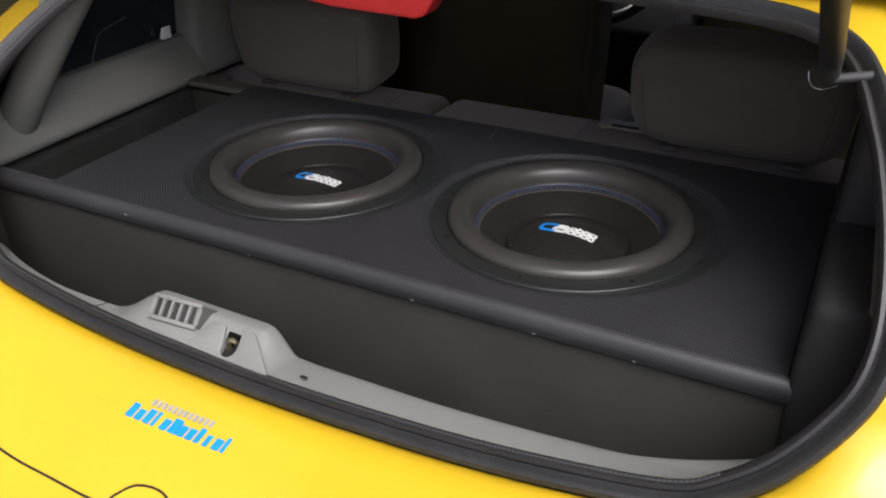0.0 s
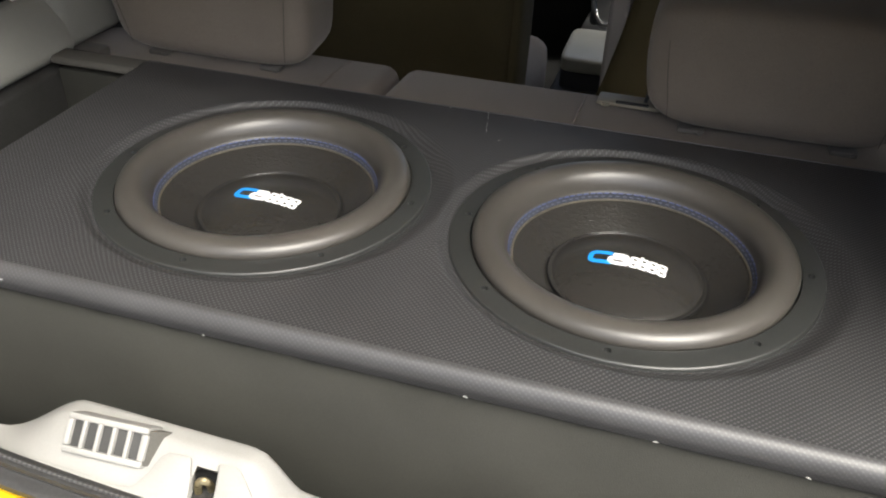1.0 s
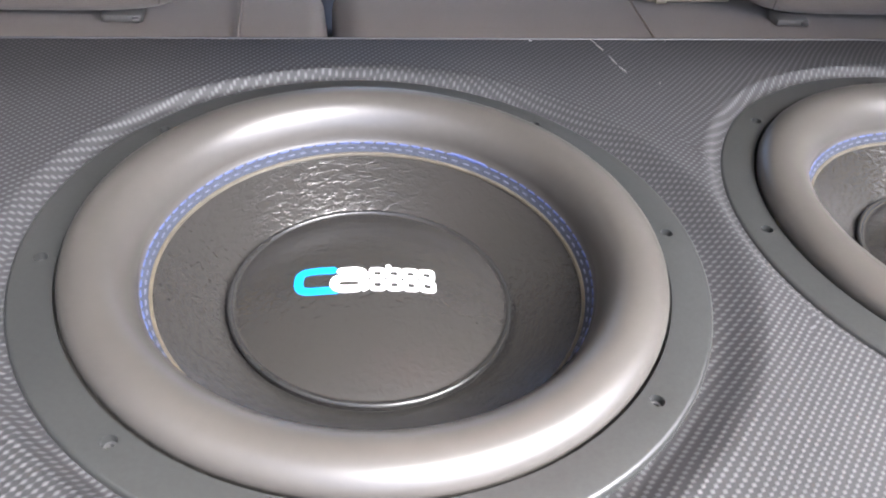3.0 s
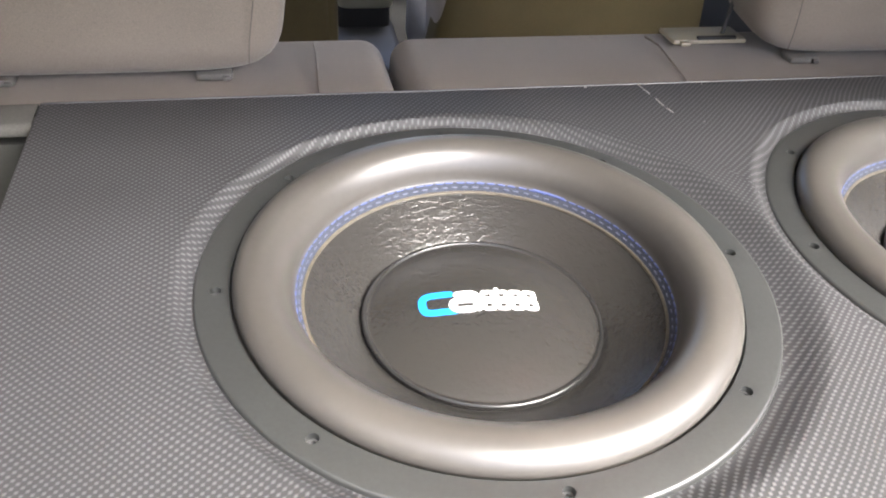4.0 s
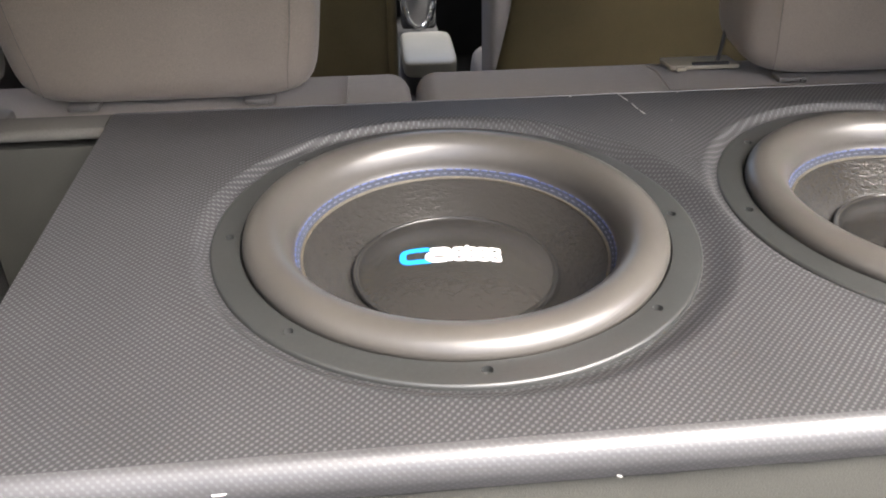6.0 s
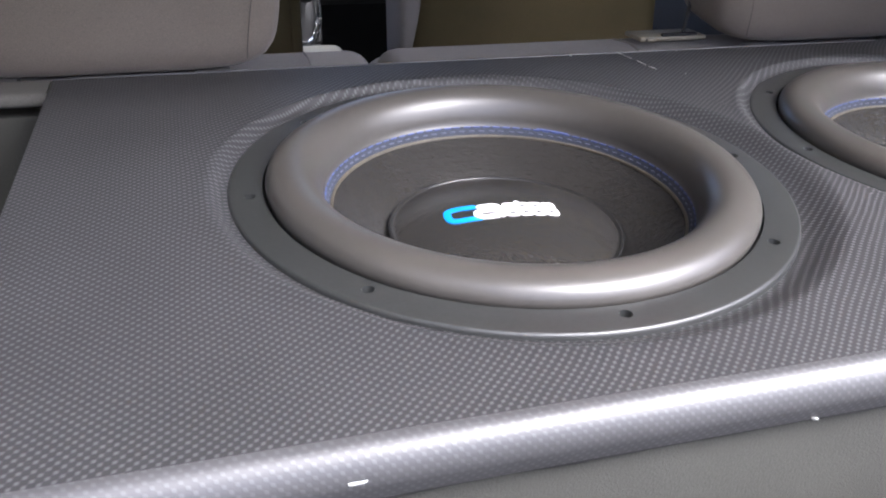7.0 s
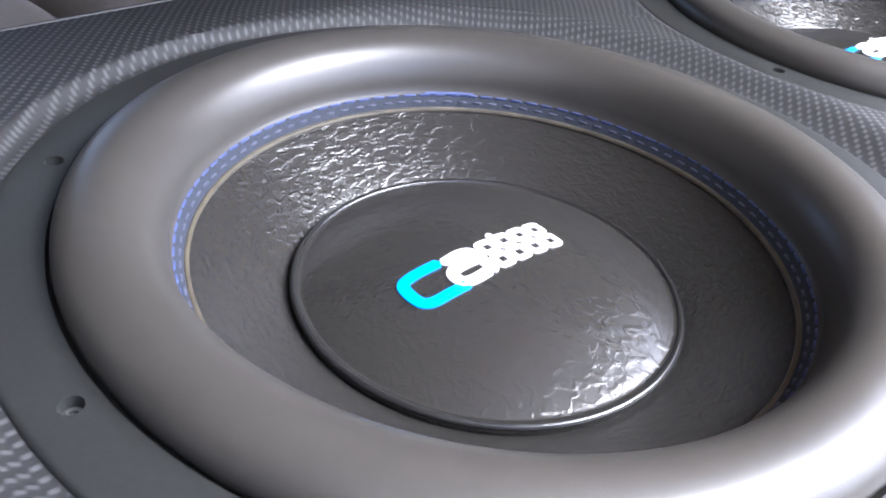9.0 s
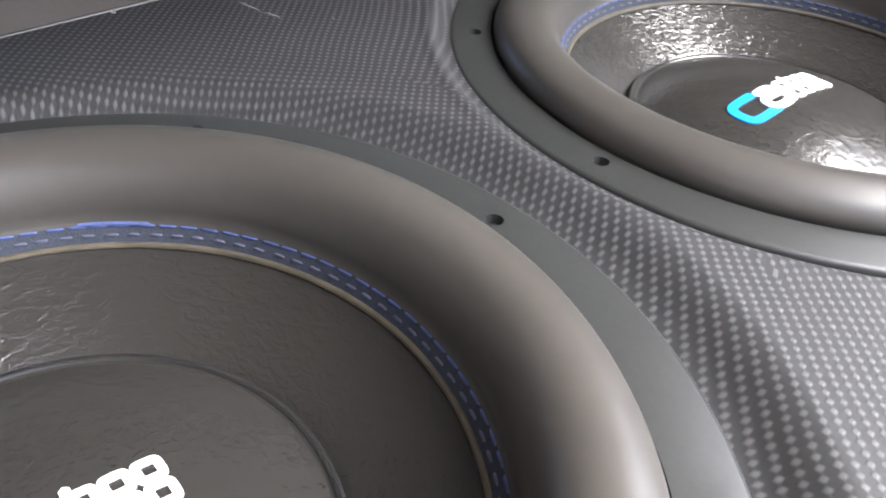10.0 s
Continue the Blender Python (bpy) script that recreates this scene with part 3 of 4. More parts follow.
glazing = [(y, lid_line(y) - .003) for y in lid_ys[1:6]] + [(y, lid_line(y) - .008) for y in lid_ys[1:6]][::-1]
car_part("rear_window", extrude_x(glazing + glazing[:1], -.42, .42, 6), GLASS, "dark tinted rear window").parent = tailgate

# red piece under the roof edge
red_piece = prism_y([(-.185, .212), (-.130, .2055), (-.020, .2025), (-.008, .2065), (.006, .228), (.006, .262), (-.185, .262)], .000, .035, 0.003)
car_part("roof_red_piece", red_piece, RED, "red plastic piece under the roof edge")

# plain outer sides and roof that close the car
for side in (-1, 1):
    car_part("body_side", prism_y([(side * .735, -.60), (side * .775, -.56), (side * .790, -.25), (side * .765, -.02), (side * .735, .0)], .12, 2.35, 0.008), PAINT, "yellow painted body side")
roof_skin = [(.52, .398), (.70, .452), (1.2, .466), (1.62, .430), (1.62, .440), (1.2, .476), (.70, .462), (.52, .408)]
car_part("roof_panel", extrude_x(roof_skin + roof_skin[:1], -.58, .58), PAINT, "yellow painted roof panel")

# cabin shell: floor, sides, roof lining, windscreen surround, dashboard
car_part("cabin_floor", rbox((1.3, 2.2, .03), (0, 1.35, -.72), 0.01), CARPET, "dark cabin floor carpet")
for side in (-1, 1):
    car_part("door_lining", rbox((.06, 2.0, .74), (side * .70, 1.30, -.36), 0.02), DARK, "dark grey door lining")
    # unseen opaque panes added to block sun from the sides; left rear stays open
    car_part("sun_block_pane", rbox((.008, 1.95 if side > 0 else 1.15, .38), (side * .67, 1.22 if side > 0 else 1.62, .19), 0.002), GLASS, "unseen opaque side pane that keeps sun out of the cabin")
    car_part("roof_rail", rbox((.07, 2.0, .07), (side * .58, 1.15, .40), 0.02), TRIM, "grey roof rail lining")
    car_part("centre_pillar", rbox((.06, .12, .50), (side * .64, .98, .20), 0.015, rot=None), TRIM, "grey door pillar lining")
    car_part("rear_side_panel", rbox((.10, .60, .55), (side * .68, .42, -.22), 0.02), DARK, "dark rear side panel")
roof = [(.000, .270), (.10, .305), (.3, .360), (.7, .420), (1.2, .430), (1.6, .40), (1.6, .415), (1.2, .445), (.7, .435), (.3, .372), (.10, .317), (-.005, .280)]
car_part("roof_lining", extrude_x(roof + roof[:1], -.56, .56), TRIM, "pale grey roof lining")
car_part("dashboard", rbox((1.34, .40, .36), (0, 2.25, -.22), 0.05, 4), DARK, "dark grey dashboard")
car_part("bulkhead", rbox((1.34, .04, .5), (0, 2.4, -.5), 0.01), DARK, "dark bulkhead under the dashboard")

# ---------------------------------------------------------------- rear bench
bench = empty("rear_bench", (0, .33, -.72))
tagged(bench, "warm grey cloth rear bench with a split backrest", "car seat")


def bench_part(name, bm, mat, label="", parent=None):
    bmesh.ops.translate(bm, vec=(0, -.33, .7177), verts=bm.verts)
    ob = link(name, bm, mat, None, label)
    ob.parent = parent or bench
    return ob


def backrest(x0, x1, name):
    bm = rbox((x1 - x0, .175, .66), ((x0 + x1) / 2, .300, -.360), 0.022, 5, rot=(-3, 0, 0))
    return bench_part(name, bm, CLOTH, "warm grey cloth backrest half")


backrest(-.640, -.178, "backrest")
backrest(-.172, .520, "backrest")
for x in (-.245, .075):
    bench_part("cloth_seam", tube([(x, .225, -.033), (x, .28, -.0262), (x + .002, .34, -.0248), (x + .002, .372, -.030)], 0.0012, 6), CLOTH, "sewn seam")
for xc, round_off in ((-.411, 6.0), (.291, 5.0)):
    head = bench_part("headrest", pillow((.292, .115, .152), (xc, .343, .0545), round_off, 14, squeeze=.055, rot=(6, 0, 0)), CLOTH, "warm grey cloth headrest")
    for sx in (-1, 1):
        bench_part("headrest_seam", tube(spline([(xc + sx * .112, .2932, -.010), (xc + sx * .114, .2895, .012), (xc + sx * .119, .2855, .045), (xc + sx * .123, .2825, .085)], 4), 0.0004, 6), SEAM, "sewn seam").parent = head
        bench_part("headrest_sleeve", rbox((.030, .020, .007), (xc + sx * .083, .312, -.0262), 0.003), SLEEVE, "grey plastic headrest sleeve")
        bench_part("sleeve_button", rbox((.006, .005, .004), (xc + sx * .083 + .010, .3015, -.0262), 0.0015), SLEEVE, "pale sleeve button")
# release plate with its belt guide on the top of the wider half
plate = bench_part("release_plate", rbox((.076, .036, .005), (.131, .362, -.0255), 0.002, rot=(-4, 0, 0)), BEIGE, "beige plastic release plate")
bench_part("plate_slot", rbox((.040, .005, .003), (.136, .3440, -.0200), 0.001), HOLE, "dark slot").parent = plate
bench_part("plate_catch", rbox((.010, .006, .004), (.104, .342, -.0245), 0.0015), BEIGE, "small bright catch").parent = plate
bench_part("belt_strap", tube([(.150, .360, -.028), (.162, .368, .06)], 0.0022, 6), DARK, "dark belt strap").parent = plate
bench_part("seat_cushion", pillow((1.10, .50, .20), (-.04, .62, -.50), 6.0, 10), CLOTH, "warm grey cloth seat cushion")
# belt anchor at the side of the backrest
bench_part("belt_anchor", rbox((.070, .03, .016), (-.575, .255, -.016), 0.006), SLEEVE, "dull grey plastic belt guide")


# ---------------------------------------------------------------- front seats
def front_seat(x0, x1, edge, side_mat, lean=0.0):
    seat = empty("front_seat", ((x0 + x1) / 2, 1.15, -.70))
    tagged(seat, "front seat with a dark brown back shell and cloth cushion", "car seat", group="front seats")
    o = (-(x0 + x1) / 2, -1.15, .70)

    def add(name, bm, mat, label=""):
        bmesh.ops.translate(bm, vec=o, verts=bm.verts)
        return link(name, bm, mat, seat, label)
    xc, w = (x0 + x1) / 2, x1 - x0
    shell = pillow((w, .11, .80), (xc, 1.13, -.16), 7, 12, rot=(-7, 0, 0))
    for v in shell.verts:
        if lean and v.co.x < xc:
            v.co.x += lean * (v.co.z + .22) * (xc - v.co.x) / (w / 2)
    add("back_shell", shell, SEATBACK, "dark brown back shell")
    add("back_cushion", pillow((w - .04, .12, .78), (xc, 1.215, -.17), 6, 12, rot=(-7, 0, 0)), CLOTH, "warm grey back cushion")
    add("side_bolster", pillow((.046, .14, .66), (edge, 1.165, -.15), 5, 10, rot=(-7, 0, 0)), side_mat, "side bolster")
    add("cushion", pillow((w, .50, .18), (xc, 1.42, -.50), 6, 10), CLOTH, "warm grey seat cushion")
    add("headrest", pillow((.26, .10, .18), (xc, 1.22, .34), 5, 10), CLOTH, "warm grey headrest")
    for sx in (-1, 1):
        add("headrest_post", tube([(xc + sx * .06, 1.21, .22), (xc + sx * .06, 1.22, .30)], 0.006, 8), CHROME, "bright headrest post")
    add("seat_base", rbox((w * .8, .42, .10), (xc, 1.40, -.64), 0.02), DARK, "dark seat base")
    return seat


front_seat(.045, .54, .042, BOLSTER, .24)
front_seat(-.67, -.175, -.180, SEATBACK)

# ---------------------------------------------------------------- centre console
console = empty("centre_console", (-.07, 1.5, -.70))
tagged(console, "centre console with a pale grey armrest and a bright gear surround", "console")


def console_part(name, bm, mat, label="", parent=None):
    bmesh.ops.translate(bm, vec=(.07, -1.5, .70), verts=bm.verts)
    ob = link(name, bm, mat, None, label)
    ob.parent = parent or console
    return ob


console_part("console_body", rbox((.16, .90, .20), (-.07, 1.72, -.60), 0.02, 3), DARK, "dark console body")
console_part("armrest_box", rbox((.126, .20, .10), (-.065, 1.59, -.49), 0.02, 3), DARK, "dark armrest box")
console_part("armrest_lid", pillow((.132, .215, .046), (-.062, 1.580, -.426), 7, 12, rot=(3, 0, 0)), CONSOLE, "pale grey padded armrest lid")
console_part("gear_surround", tube([(-.062 + .044 * math.cos(a), 1.905 + .040 * math.sin(a), -.365 + .085 * math.sin(a)) for a in [2 * math.pi * k / 28 for k in range(28)]], 0.009, 8, True), CHROME, "bright oval gear surround")
console_part("gear_plate", rbox((.10, .03, .19), (-.062, 1.925, -.37), 0.012, 2, 1.0, (-25, 0, 0)), DARK, "dark gear plate")
console_part("gear_lever", tube([(-.062, 1.91, -.37), (-.060, 1.85, -.31)], 0.010, 10), CHROME, "bright gear lever")
console_part("gear_knob", pillow((.045, .06, .06), (-.060, 1.845, -.30), 3, 8), DARK, "dark gear knob")

# steering wheel beyond the driver's seat
wheel = empty("steering_wheel", (-.33, 1.70, -.05))
tagged(wheel, "dark steering wheel with a silver lower spoke", "steering wheel")
W = Euler((radians(65), 0, 0)).to_matrix().to_4x4()
bm = tube([(.185 * math.cos(a), .185 * math.sin(a), 0) for a in [2 * math.pi * k / 48 for k in range(48)]], 0.015, 10, True)
bm.transform(W)
link("rim", bm, DARK, wheel, "dark leather rim")
bm = tube(spline([(.178 * math.cos(a), .178 * math.sin(a), .010) for a in (-1.9, -1.6, -1.3, -1.0, -.7)], 5), 0.010, 8)
bm.transform(W)
link("spoke_trim", bm, CHROME, wheel, "silver lower trim")
bm = pillow((.16, .14, .06), (0, 0, 0), 4, 8)
bm.transform(W)
link("hub", bm, DARK, wheel, "dark hub pad")
bm = tube([(0, 0, -.01), (0, 0, -.32)], 0.03, 12)
bm.transform(W)
link("column", bm, DARK, wheel)

# ---------------------------------------------------------------- subwoofer enclosure
S = 0.1727          # half the distance between the two drivers
TOP = 0.006         # top of the vinyl over the drivers' rings
XL, XR, YB = -.436, .434, .2030
enclosure = empty("subwoofer_enclosure", (0, 0, -.36))
tagged(enclosure, "wide subwoofer enclosure covered in black embossed vinyl, filling the boot", "subwoofer box")


def box_part(name, bm, mat, label="", parent=None, smooth=True, angle=40):
    bmesh.ops.translate(bm, vec=(0, 0, .36), verts=bm.verts)
    ob = link(name, bm, mat, None, label, smooth, angle)
    ob.parent = parent or enclosure
    return ob


def top_height(x, y):
    """The vinyl dips softly towards each driver's ring."""
    z = TOP
    for cx in (-S, S):
        r = math.hypot(x - cx, y)
        if r > .21:
            continue
        a = math.atan2(y, x - cx)
        far = 0.5 - 0.5 * math.cos(a + .35)
        back = max(0.0, math.sin(a * .86 + .18)) ** 2 if a > 0 else 0.0
        east = (0.5 + 0.5 * math.cos(a)) ** 1.5
        w = (0.0105 + 0.0115 * east) * (1 - 0.35 * back)
        t = min(1.0, max(0.0, (0.1580 + w - r) / w))
        corner = max(0.0, math.cos(a - 2.4)) ** 2
        z -= (0.0074 + 0.0022 * east) * (1 - 0.28 * corner) * (t - (0.05 + 0.05 * far) * math.sin(2 * math.pi * t))
        # a stretched fold behind the ring that drifts away from it towards one side
        fold = .1636 + .0075 * max(0.0, (a - 1.9) / 1.1) ** 1.5
        z += 0.0013 * back * math.exp(-((r - fold) / .0016) ** 2)
    return z


def stretched(x, y):
    """The weave is drawn in towards each ring."""
    for cx in (-S, S):
        r = math.hypot(x - cx, y)
        if r < .198:
            k = ((.198 - r) / .040) ** 2 * .007 / r
            return x + (x - cx) * k, y + y * k
    return x, y


bm = bmesh.new()
uvl = bm.loops.layers.uv.new("UVMap")
step = 0.0018
xs = [XL + (XR - XL) * i / round((XR - XL) / step) for i in range(round((XR - XL) / step) + 1)]
y_front = -.1985
ys = [y_front + (YB - y_front) * j / round((YB - y_front) / step) for j in range(round((YB - y_front) / step) + 1)]
gridv = [[bm.verts.new((x, y, top_height(x, y))) for y in ys] for x in xs]
for a, c in zip(gridv, gridv[1:]):
    for j in range(len(ys) - 1):
        q = (a[j], c[j], c[j + 1], a[j + 1])
        mx, my = sum(v.co.x for v in q) / 4, sum(v.co.y for v in q) / 4
        if min(math.hypot(mx - S, my), math.hypot(mx + S, my)) < 0.1530:
            continue
        f = bm.faces.new(q)
        for lp in f.loops:
            lp[uvl].uv = stretched(lp.vert.co.x, lp.vert.co.y)
for v in [v for v in bm.verts if not v.link_faces]:
    bm.verts.remove(v)
box_part("vinyl_top", bm, VINYL, "black embossed vinyl top")
# rounded front edge, carried on to the left past the box
arc = [(y_front, TOP)] + [(-.1985 - .0105 * math.sin(a), TOP - .0120 + .0120 * math.cos(a)) for a in [radians(d) for d in range(8, 105, 8)]] + [(-.2065, -.0158)]
box_part("rolled_edge", extrude_x(arc, XL, XR + .006, 60, uv=True, caps=False), ROLLED, "rolled front edge in embossed vinyl")
wing = arc + [(-.195, -.0155), (-.189, TOP - .012), (-.193, TOP)]
box_part("rolled_edge_end", extrude_x(wing + wing[:1], -.56, XL, 8, uv=True, caps=False), ROLLED, "rolled front edge carried on past the box")
box_part("seam_cord", tube([(XL - .1 + .97 * k / 40, -.2042 + .0004 * math.sin(k * 1.7), -.0165 + .0005 * math.sin(k * 2.3)) for k in range(41)], 0.0016, 6), HOLE, "dark seam under the rolled edge")
box_part("face_board", rbox((XR - XL + .13, .018, .338), ((XL + XR) / 2 - .058, -.192, -.1875), 0.002), LINING, "plain dark lined front board")
# sides of the box and the strip behind the recess
side_prof = [(-.180, TOP - .003), (YB, TOP - .003), (YB, -.355), (-.180, -.355)]
bm = bmesh.new()
a = [bm.verts.new((XL, y, z)) for y, z in side_prof]
c = [bm.verts.new((XL + .018, y, z)) for y, z in side_prof]
bm.faces.new(a)
bm.faces.new(c[::-1])
for i in range(4):
    j = (i + 1) % 4
    bm.faces.new((a[i], a[j], c[j], c[i]))
box_part("box_wall", bm, CARPET, "dark side of the box", smooth=False)
box_part("back_edge", tube([(XL + .002, YB - .0006, TOP - .0010), (XR, YB - .0006, TOP - .0010)], 0.0016, 8), ROLLED, "folded back edge of the vinyl")
box_part("backing_board", rbox((XR - XL - .04, .018, .34), ((XL + XR) / 2, YB - .010, -.185), 0.002), CARPET, "dark back board")
strip = [(YB - .001, -.004), (YB - .001, TOP)] + [(.1775 - .0055 * math.sin(radians(d)), TOP - .0055 + .0055 * math.cos(radians(d))) for d in range(0, 121, 15)] + [(.176, -.004)]
box_part("recess_strip", extrude_x(strip + strip[:1], -.553, XL - .001, 8, uv=True, caps=False), FELT, "smooth grey strip behind the side recess")
box_part("recess_wall", rbox((.112, .022, .34), (-.497, .191, -.182), 0.002), LINING, "dark lined wall of the side recess")
box_part("recess_floor", rbox((.12, .34, .01), (-.497, -.01, -.20), 0.002), CARPET, "dark floor of the side recess")

# a pale scratch across the vinyl, scuffs and lint along the rolled edge
def fleck(p, length, width, angle, mat=SCUFF, lift=0.0007):
    bm = bmesh.new()
    n = 5
    top, low = [], []
    for k in range(n):
        t = k / (n - 1) - .5
        w = width * (0.35 + 0.65 * (1 - (2 * t) ** 2)) * (0.7 + 0.6 * random.random())
        top.append((t * length, w / 2))
        low.append((t * length, -w / 2))
    ca, sa = math.cos(angle), math.sin(angle)
    vs = [bm.verts.new((p[0] + x * ca - y * sa, p[1] + x * sa + y * ca, p[2] + lift)) for x, y in top + low[::-1]]
    face = bm.faces.new(vs)
    ext = bmesh.ops.extrude_face_region(bm, geom=[face])
    for v in ext["geom"]:
        if isinstance(v, bmesh.types.BMVert):
            v.co.z -= lift
    return bm


for t, ln in ((0.05, .007), (.24, .009), (.62, .012), (.90, .008)):
    x, y = -.007 + .0095 * t, .200 - .046 * t
    box_part("scratch", fleck((x, y, TOP), ln, .0007, math.atan2(-.046, .0095) + random.uniform(-.16, .16)), SCUFF, "pale dashed scratch in the vinyl", smooth=False)
for x in (-.12, .085, .215, .31):
    box_part("lint", fleck((x, -.2075, -.0152), random.uniform(.002, .004), .0009, random.uniform(-.4, .4)), SCUFF, "pale lint caught in the seam", smooth=False)
for x, y in ((.045, .198), (-.05, .199), (.02, .14)):
    box_part("lint", fleck((x, min(y, .208), TOP), random.uniform(.0015, .003), .0008, random.uniform(0, 3)), SCUFF, "pale speck of lint", smooth=False)
box_part("torn_nick", fleck((-.300, -.2088, -.0050), .0065, .0022, .1, GREY_INK, .0008), GREY_INK, "small pale torn nick in the rolled edge", smooth=False)


# ---------------------------------------------------------------- subwoofers
DOME_Z, DOME_R = -.0325, .0665


def dome(r, bulge):
    return DOME_Z + bulge * max(0.0, 1 - (r / DOME_R) ** 2.2)


def ring_plate():
    """The driver's mounting ring: a flat plate with eight drilled holes and a rounded rim."""
    bm = bmesh.new()
    n = 144

    def circle(cx, cy, r, m, z):
        vs = [bm.verts.new((cx + r * math.cos(2 * math.pi * i / m), cy + r * math.sin(2 * math.pi * i / m), z)) for i in range(m)]
        return vs, [bm.edges.new((vs[i], vs[(i + 1) % m])) for i in range(m)]
    z = 0.0012
    outer, e1 = circle(0, 0, .1552, n, z)
    inner, e2 = circle(0, 0, .1386, n, z)
    edges = e1 + e2
    hole_loops = []
    for k in range(8):
        a = math.pi / 4 * k
        vs, ed = circle(.1455 * math.cos(a), .1455 * math.sin(a), .0031, 12, z)
        edges += ed
        hole_loops.append((a, vs))
    bmesh.ops.triangle_fill(bm, edges=edges, use_beauty=True)
    for f in list(bm.faces):
        c = f.calc_center_median()
        if math.hypot(c.x, c.y) < .1380 or any((c - Vector((.1455 * math.cos(a), .1455 * math.sin(a), z))).length < .0024 for a, _ in hole_loops):
            bm.faces.remove(f)
    prev = outer
    for r, zz in ((.1562, .0009), (.1569, .0002), (.1573, -.0012), (.1573, -.0105)):
        nxt = [bm.verts.new((r * math.cos(2 * math.pi * i / n), r * math.sin(2 * math.pi * i / n), zz)) for i in range(n)]
        for i in range(n):
            j = (i + 1) % n
            bm.faces.new((prev[i], prev[j], nxt[j], nxt[i]))
        prev = nxt
    low = [bm.verts.new((v.co.x * .9965, v.co.y * .9965, -.0080)) for v in inner]
    for i in range(n):
        j = (i + 1) % n
        bm.faces.new((inner[i], inner[j], low[j], low[i]))
    for a, vs in hole_loops:
        c = Vector((.1455 * math.cos(a), .1455 * math.sin(a), 0))
        low = [bm.verts.new((c.x + (v.co.x - c.x) * .8, c.y + (v.co.y - c.y) * .8, -.0045)) for v in vs]
        for i in range(12):
            j = (i + 1) % 12
            bm.faces.new((vs[i], vs[j], low[j], low[i]))
    return bm


def capsule(length, width, height):
    """A stitch: a short plump bar."""
    bm = bmesh.new()
    rows = []
    for x, k in ((-.5, .25), (-.32, 1), (.32, 1), (.5, .25)):
        rows.append([bm.verts.new((x * length, width * k * c / 2, height * k * s)) for c, s in ((-1, 0), (-.5, .85), (.5, .85), (1, 0))])
    for a, c in zip(rows, rows[1:]):
        for j in range(3):
            bm.faces.new((a[j], c[j], c[j + 1], a[j + 1]))
    for f in bm.faces:
        f.smooth = True
    return bm


def pad(outline, bulge, thick=0.0005):
    """A printed shape on the dome, from an (x, y) outline."""
    bm = bmesh.new()

    def ring(o, lift):
        return [bm.verts.new((x, y, dome(math.hypot(x, y), bulge) + lift)) for x, y in o]
    a, b = ring(outline, thick), ring(outline, -.0002)
    n = len(outline)
    bm.faces.new(a)
    for i in range(n):
        j = (i + 1) % n
        bm.faces.new((a[i], a[j], b[j], b[i]))
    bmesh.ops.triangulate(bm, faces=bm.faces[:])
    return bm


def stroke(points, width, name, mat, parent, label, turn, bulge):
    """A rounded printed stroke along points, lying on the dome."""
    pts = [Vector((*p, 0)) for p in points]
    pts = spline(pts, 4) if len(pts) > 2 else pts
    pts = [turn @ p for p in pts]
    left, right = [], []
    for i, p in enumerate(pts):
        a, c = pts[max(i - 1, 0)], pts[min(i + 1, len(pts) - 1)]
        d = (c - a).normalized()
        nn = Vector((-d.y, d.x, 0)) * width / 2
        left.append(p + nn)
        right.append(p - nn)
    d0, d1 = (pts[0] - pts[1]).normalized() * width * .35, (pts[-1] - pts[-2]).normalized() * width * .35
    out = left + [pts[-1] + d1] + right[::-1] + [pts[0] + d0]
    return link(name, pad([(p.x, p.y) for p in out], bulge), mat, parent, label, smooth=False)


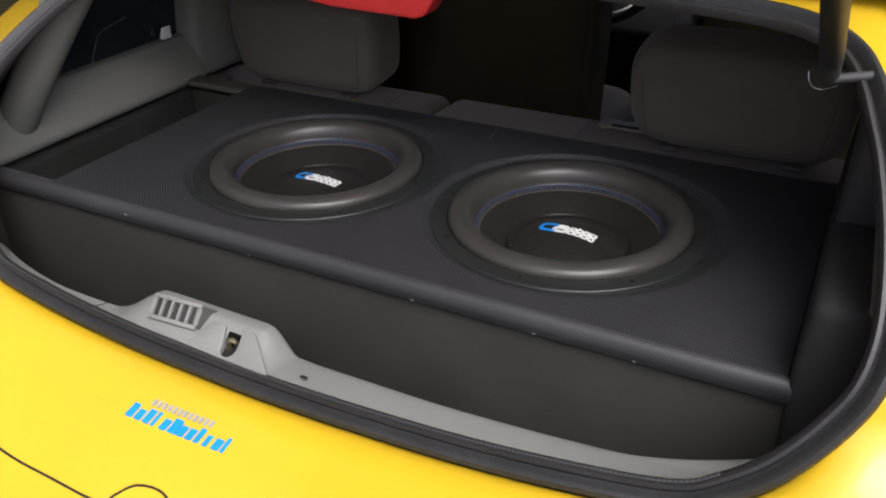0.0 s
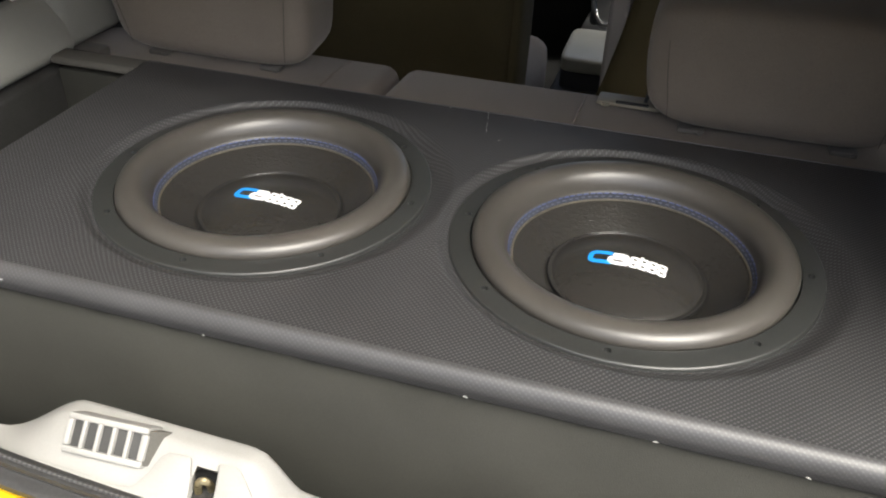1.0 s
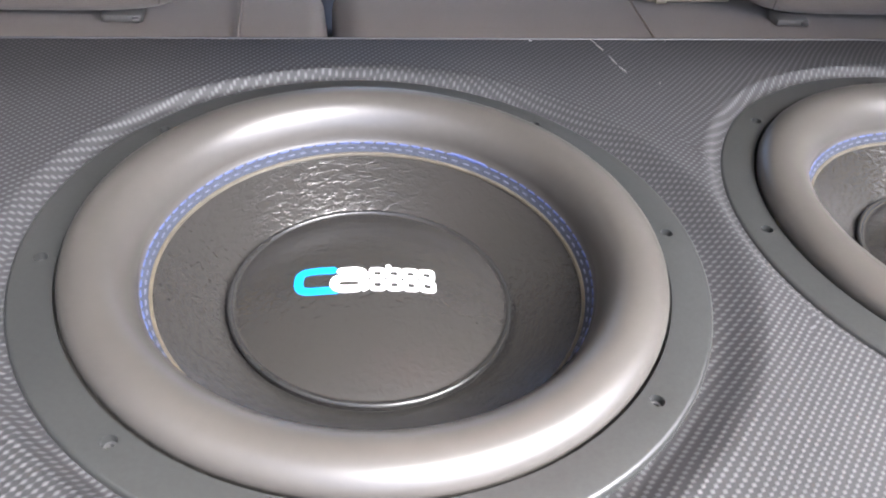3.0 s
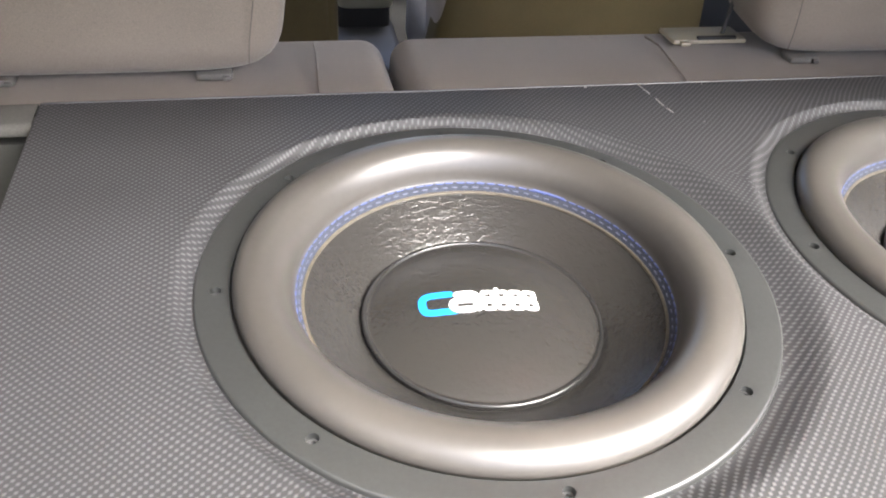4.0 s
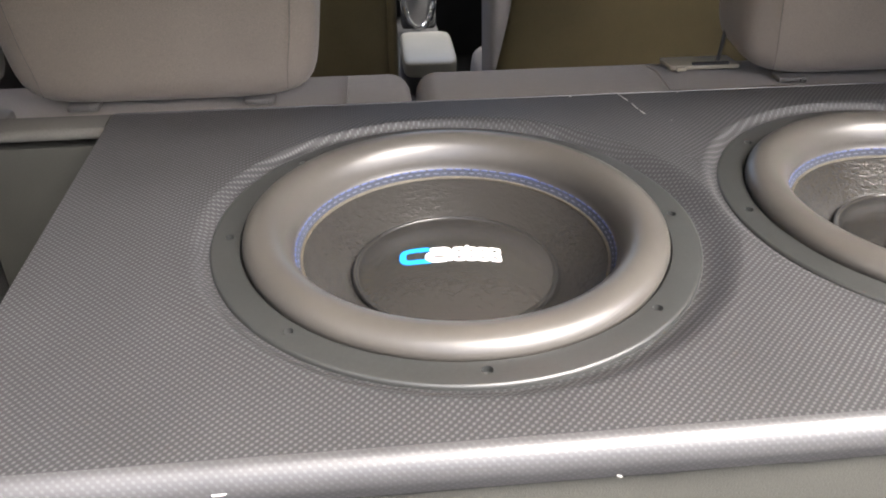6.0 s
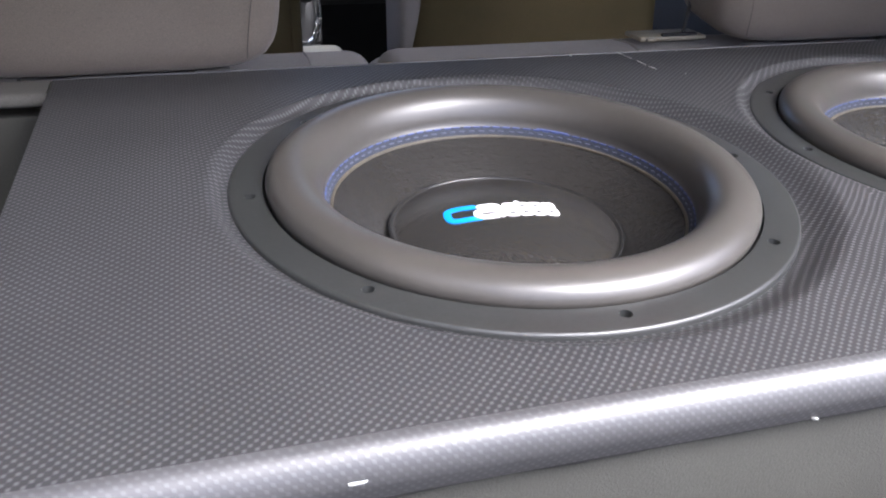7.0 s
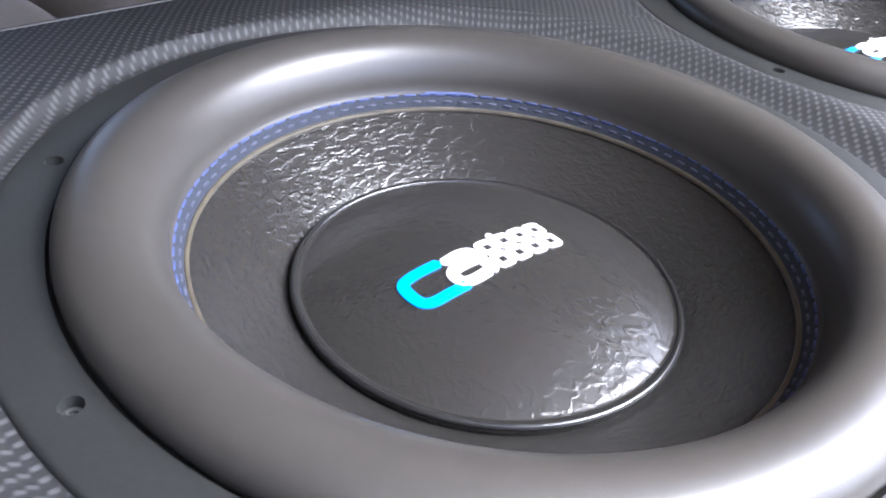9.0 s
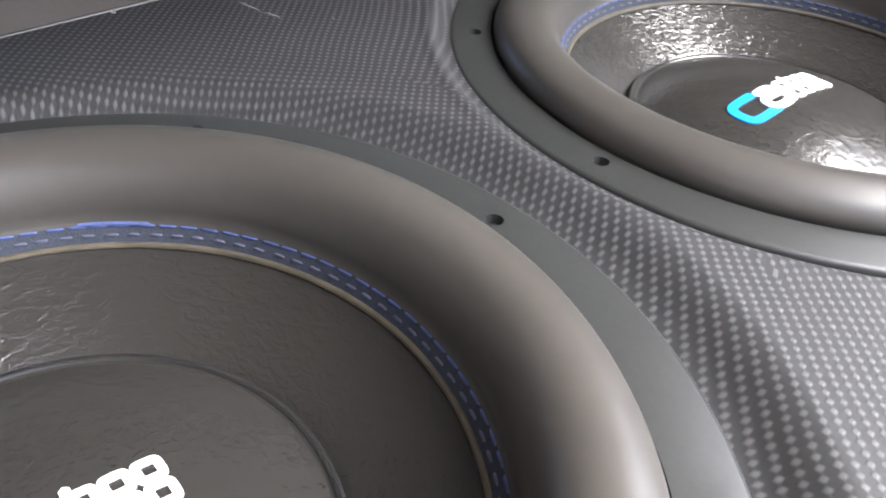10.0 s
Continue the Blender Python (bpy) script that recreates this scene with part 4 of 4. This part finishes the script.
def subwoofer(x, y, mark_turn, mark_shift, bulge):
    turn = Matrix.Translation((*mark_shift, 0)) @ Euler((0, 0, radians(mark_turn))).to_matrix().to_4x4()
    sub = empty("subwoofer", (x, y, 0))
    tagged(sub, "round black subwoofer with a thick rubber surround and blue stitching", "subwoofer", group="subwoofers in the enclosure")
    link("mounting_ring", ring_plate(), RING, sub, "satin dark grey mounting ring", angle=35)
    for k in range(8):
        a = math.pi / 4 * k
        s = link("screw", lathe([(0, -.0036), (.0012, -.0036), (.0016, -.0022), (.0028, -.0022), (.0029, -.0050)], 12), DARK, sub, "sunk black screw")
        s.location = (.1455 * math.cos(a), .1455 * math.sin(a), 0)
    # half roll: outer foot, crest, inner foot
    prof = [(.1400, -.0052), (.1362, -.0052), (.1354, -.0038)]
    for d in range(-27, 181, 9):
        a = radians(d)
        rx = .0142 if d < 90 else .0170
        rz = .0102 if d < 90 else .0214
        zc = .0022 if d < 90 else -.0090
        prof.append((.1230 + rx * math.cos(a), zc + rz * math.sin(a)))
    prof += [(.1055, -.0097), (.1052, -.0103), (.1060, -.0110)]
    link("surround", lathe(prof, 160), ROLL, sub, "thick dark rubber surround", angle=70)
    band = [(.1066, -.0090), (.1057, -.0101), (.1046, -.0116), (.1032, -.0136), (.1018, -.0157)]
    link("stitch_band", lathe(band, 160), BAND, sub, "dark band with two rows of stitches")
    link("glue_bead", lathe([(.1017 + .0011 * math.cos(2 * math.pi * k / 8), -.0160 + .0011 * math.sin(2 * math.pi * k / 8)) for k in range(8)], 160, True), BEAD, sub, "tan glue bead")
    cone = [(r, -.0164 - (.1018 - r) * .575) for r in (.1018, .096, .088, .080, .0745, .0705)] + [(.0692, -.0355), (.066, -.0362), (.0, -.0368)]
    link("cone", lathe(cone, 128), CONE, sub, "gloss black crinkled cone")
    cap = [(.0688, -.0364), (.0691, -.0345), (.0691, -.0330), (.0687, -.0319), (.0677, -.0314), (.0669, -.0318), (.0662, -.0323), (.0655, -.0323), (.0646, -.0319)] + [(r, dome(r, bulge)) for r in (.0635, .061, .0585, .056, .048, .038, .026, .014, 0)]
    cap_ob = link("dust_cap", lathe(cap, 112), CAP, sub, "domed gloss black dust cap", angle=60)
    rim = [(.0680 + .0015 * math.cos(2 * math.pi * k / 14), -.0326 + .0014 * math.sin(2 * math.pi * k / 14)) for k in range(14)]
    link("rim", lathe(rim, 112, True), GLOSS, cap_ob, "smooth gloss black rim")
    # printed mark: an open blue bracket, a white block and two rows of small white strokes
    stroke([(-.0175, .0088), (-.0240, .0089), (-.0300, .0087), (-.0332, .0074), (-.0345, .0042), (-.0345, -.0008), (-.0332, -.0040), (-.0300, -.0053), (-.0240, -.0055), (-.0165, -.0055)], .0043, "mark_bracket", BLUE, cap_ob, "printed blue bracket", turn, bulge)
    stroke([(-.0150, .0076), (-.0080, .0082), (-.0045, .0070), (-.0035, .0030), (-.0035, -.0050)], .0046, "mark_block", WHITE, cap_ob, "printed white stroke", turn, bulge)
    stroke([(-.0060, -.0045), (-.0120, -.0050), (-.0165, -.0040), (-.0175, -.0005), (-.0160, .0022), (-.0110, .0030), (-.0050, .0028)], .0044, "mark_block", WHITE, cap_ob, "printed white stroke", turn, bulge)
    for base in (.0060, -.0022):
        for k in range(4):
            x0, w, h = .0032 + k * .0081, .0029, .0029
            loop = [(x0 + w * math.copysign(abs(math.cos(q)) ** .4, math.cos(q)), base + h * math.copysign(abs(math.sin(q)) ** .4, math.sin(q))) for q in [2 * math.pi * n / 16 for n in range(17)]]
            stroke(loop, .0023, "mark_stroke", WHITE, cap_ob, "printed white rounded block", turn, bulge)
    stroke([(.0088, .0078), (.0088, .0116)], .0026, "mark_stroke", WHITE, cap_ob, "printed white bar", turn, bulge)
    return sub


drivers = [subwoofer(-S, 0, -4, (-.0006, -.0004), .0105), subwoofer(S, 0, -4, (.0015, -.0010), .0145)]

# stitches, two rows to a driver
me_long = bpy.data.meshes.new("stitch")
bm = capsule(.0056, .0011, .0006)
bm.to_mesh(me_long)
bm.free()
me_long.materials.append(THREAD)
me_short = bpy.data.meshes.new("stitch")
bm = capsule(.0040, .0010, .0006)
bm.to_mesh(me_short)
bm.free()
me_short.materials.append(PALE)
for sub in drivers:
    for row, (r, z, me, count) in enumerate(((.1051, -.0109, me_long, 96), (.1034, -.0133, me_short, 96))):
        for k in range(count):
            a = 2 * math.pi * (k + .5 * row) / count + random.uniform(-.004, .004)
            ob = new("stitch", me)
            ob.parent = sub
            ob.matrix_basis = Matrix.Translation((r * math.cos(a), r * math.sin(a), z + .0002)) @ Euler((0, 0, a + math.pi / 2 + random.uniform(-.05, .05))).to_matrix().to_4x4() @ Euler((radians(-55), 0, 0)).to_matrix().to_4x4()
# a loose blue thread end on the first driver
link("thread_end", tube(spline([(.0530, .0912, -.0102), (.0575, .0885, -.0102), (.0640, .0838, -.0102), (.0705, .0785, -.0104)], 4), 0.0008, 6), THREAD, drivers[0], "loose bright blue thread end")
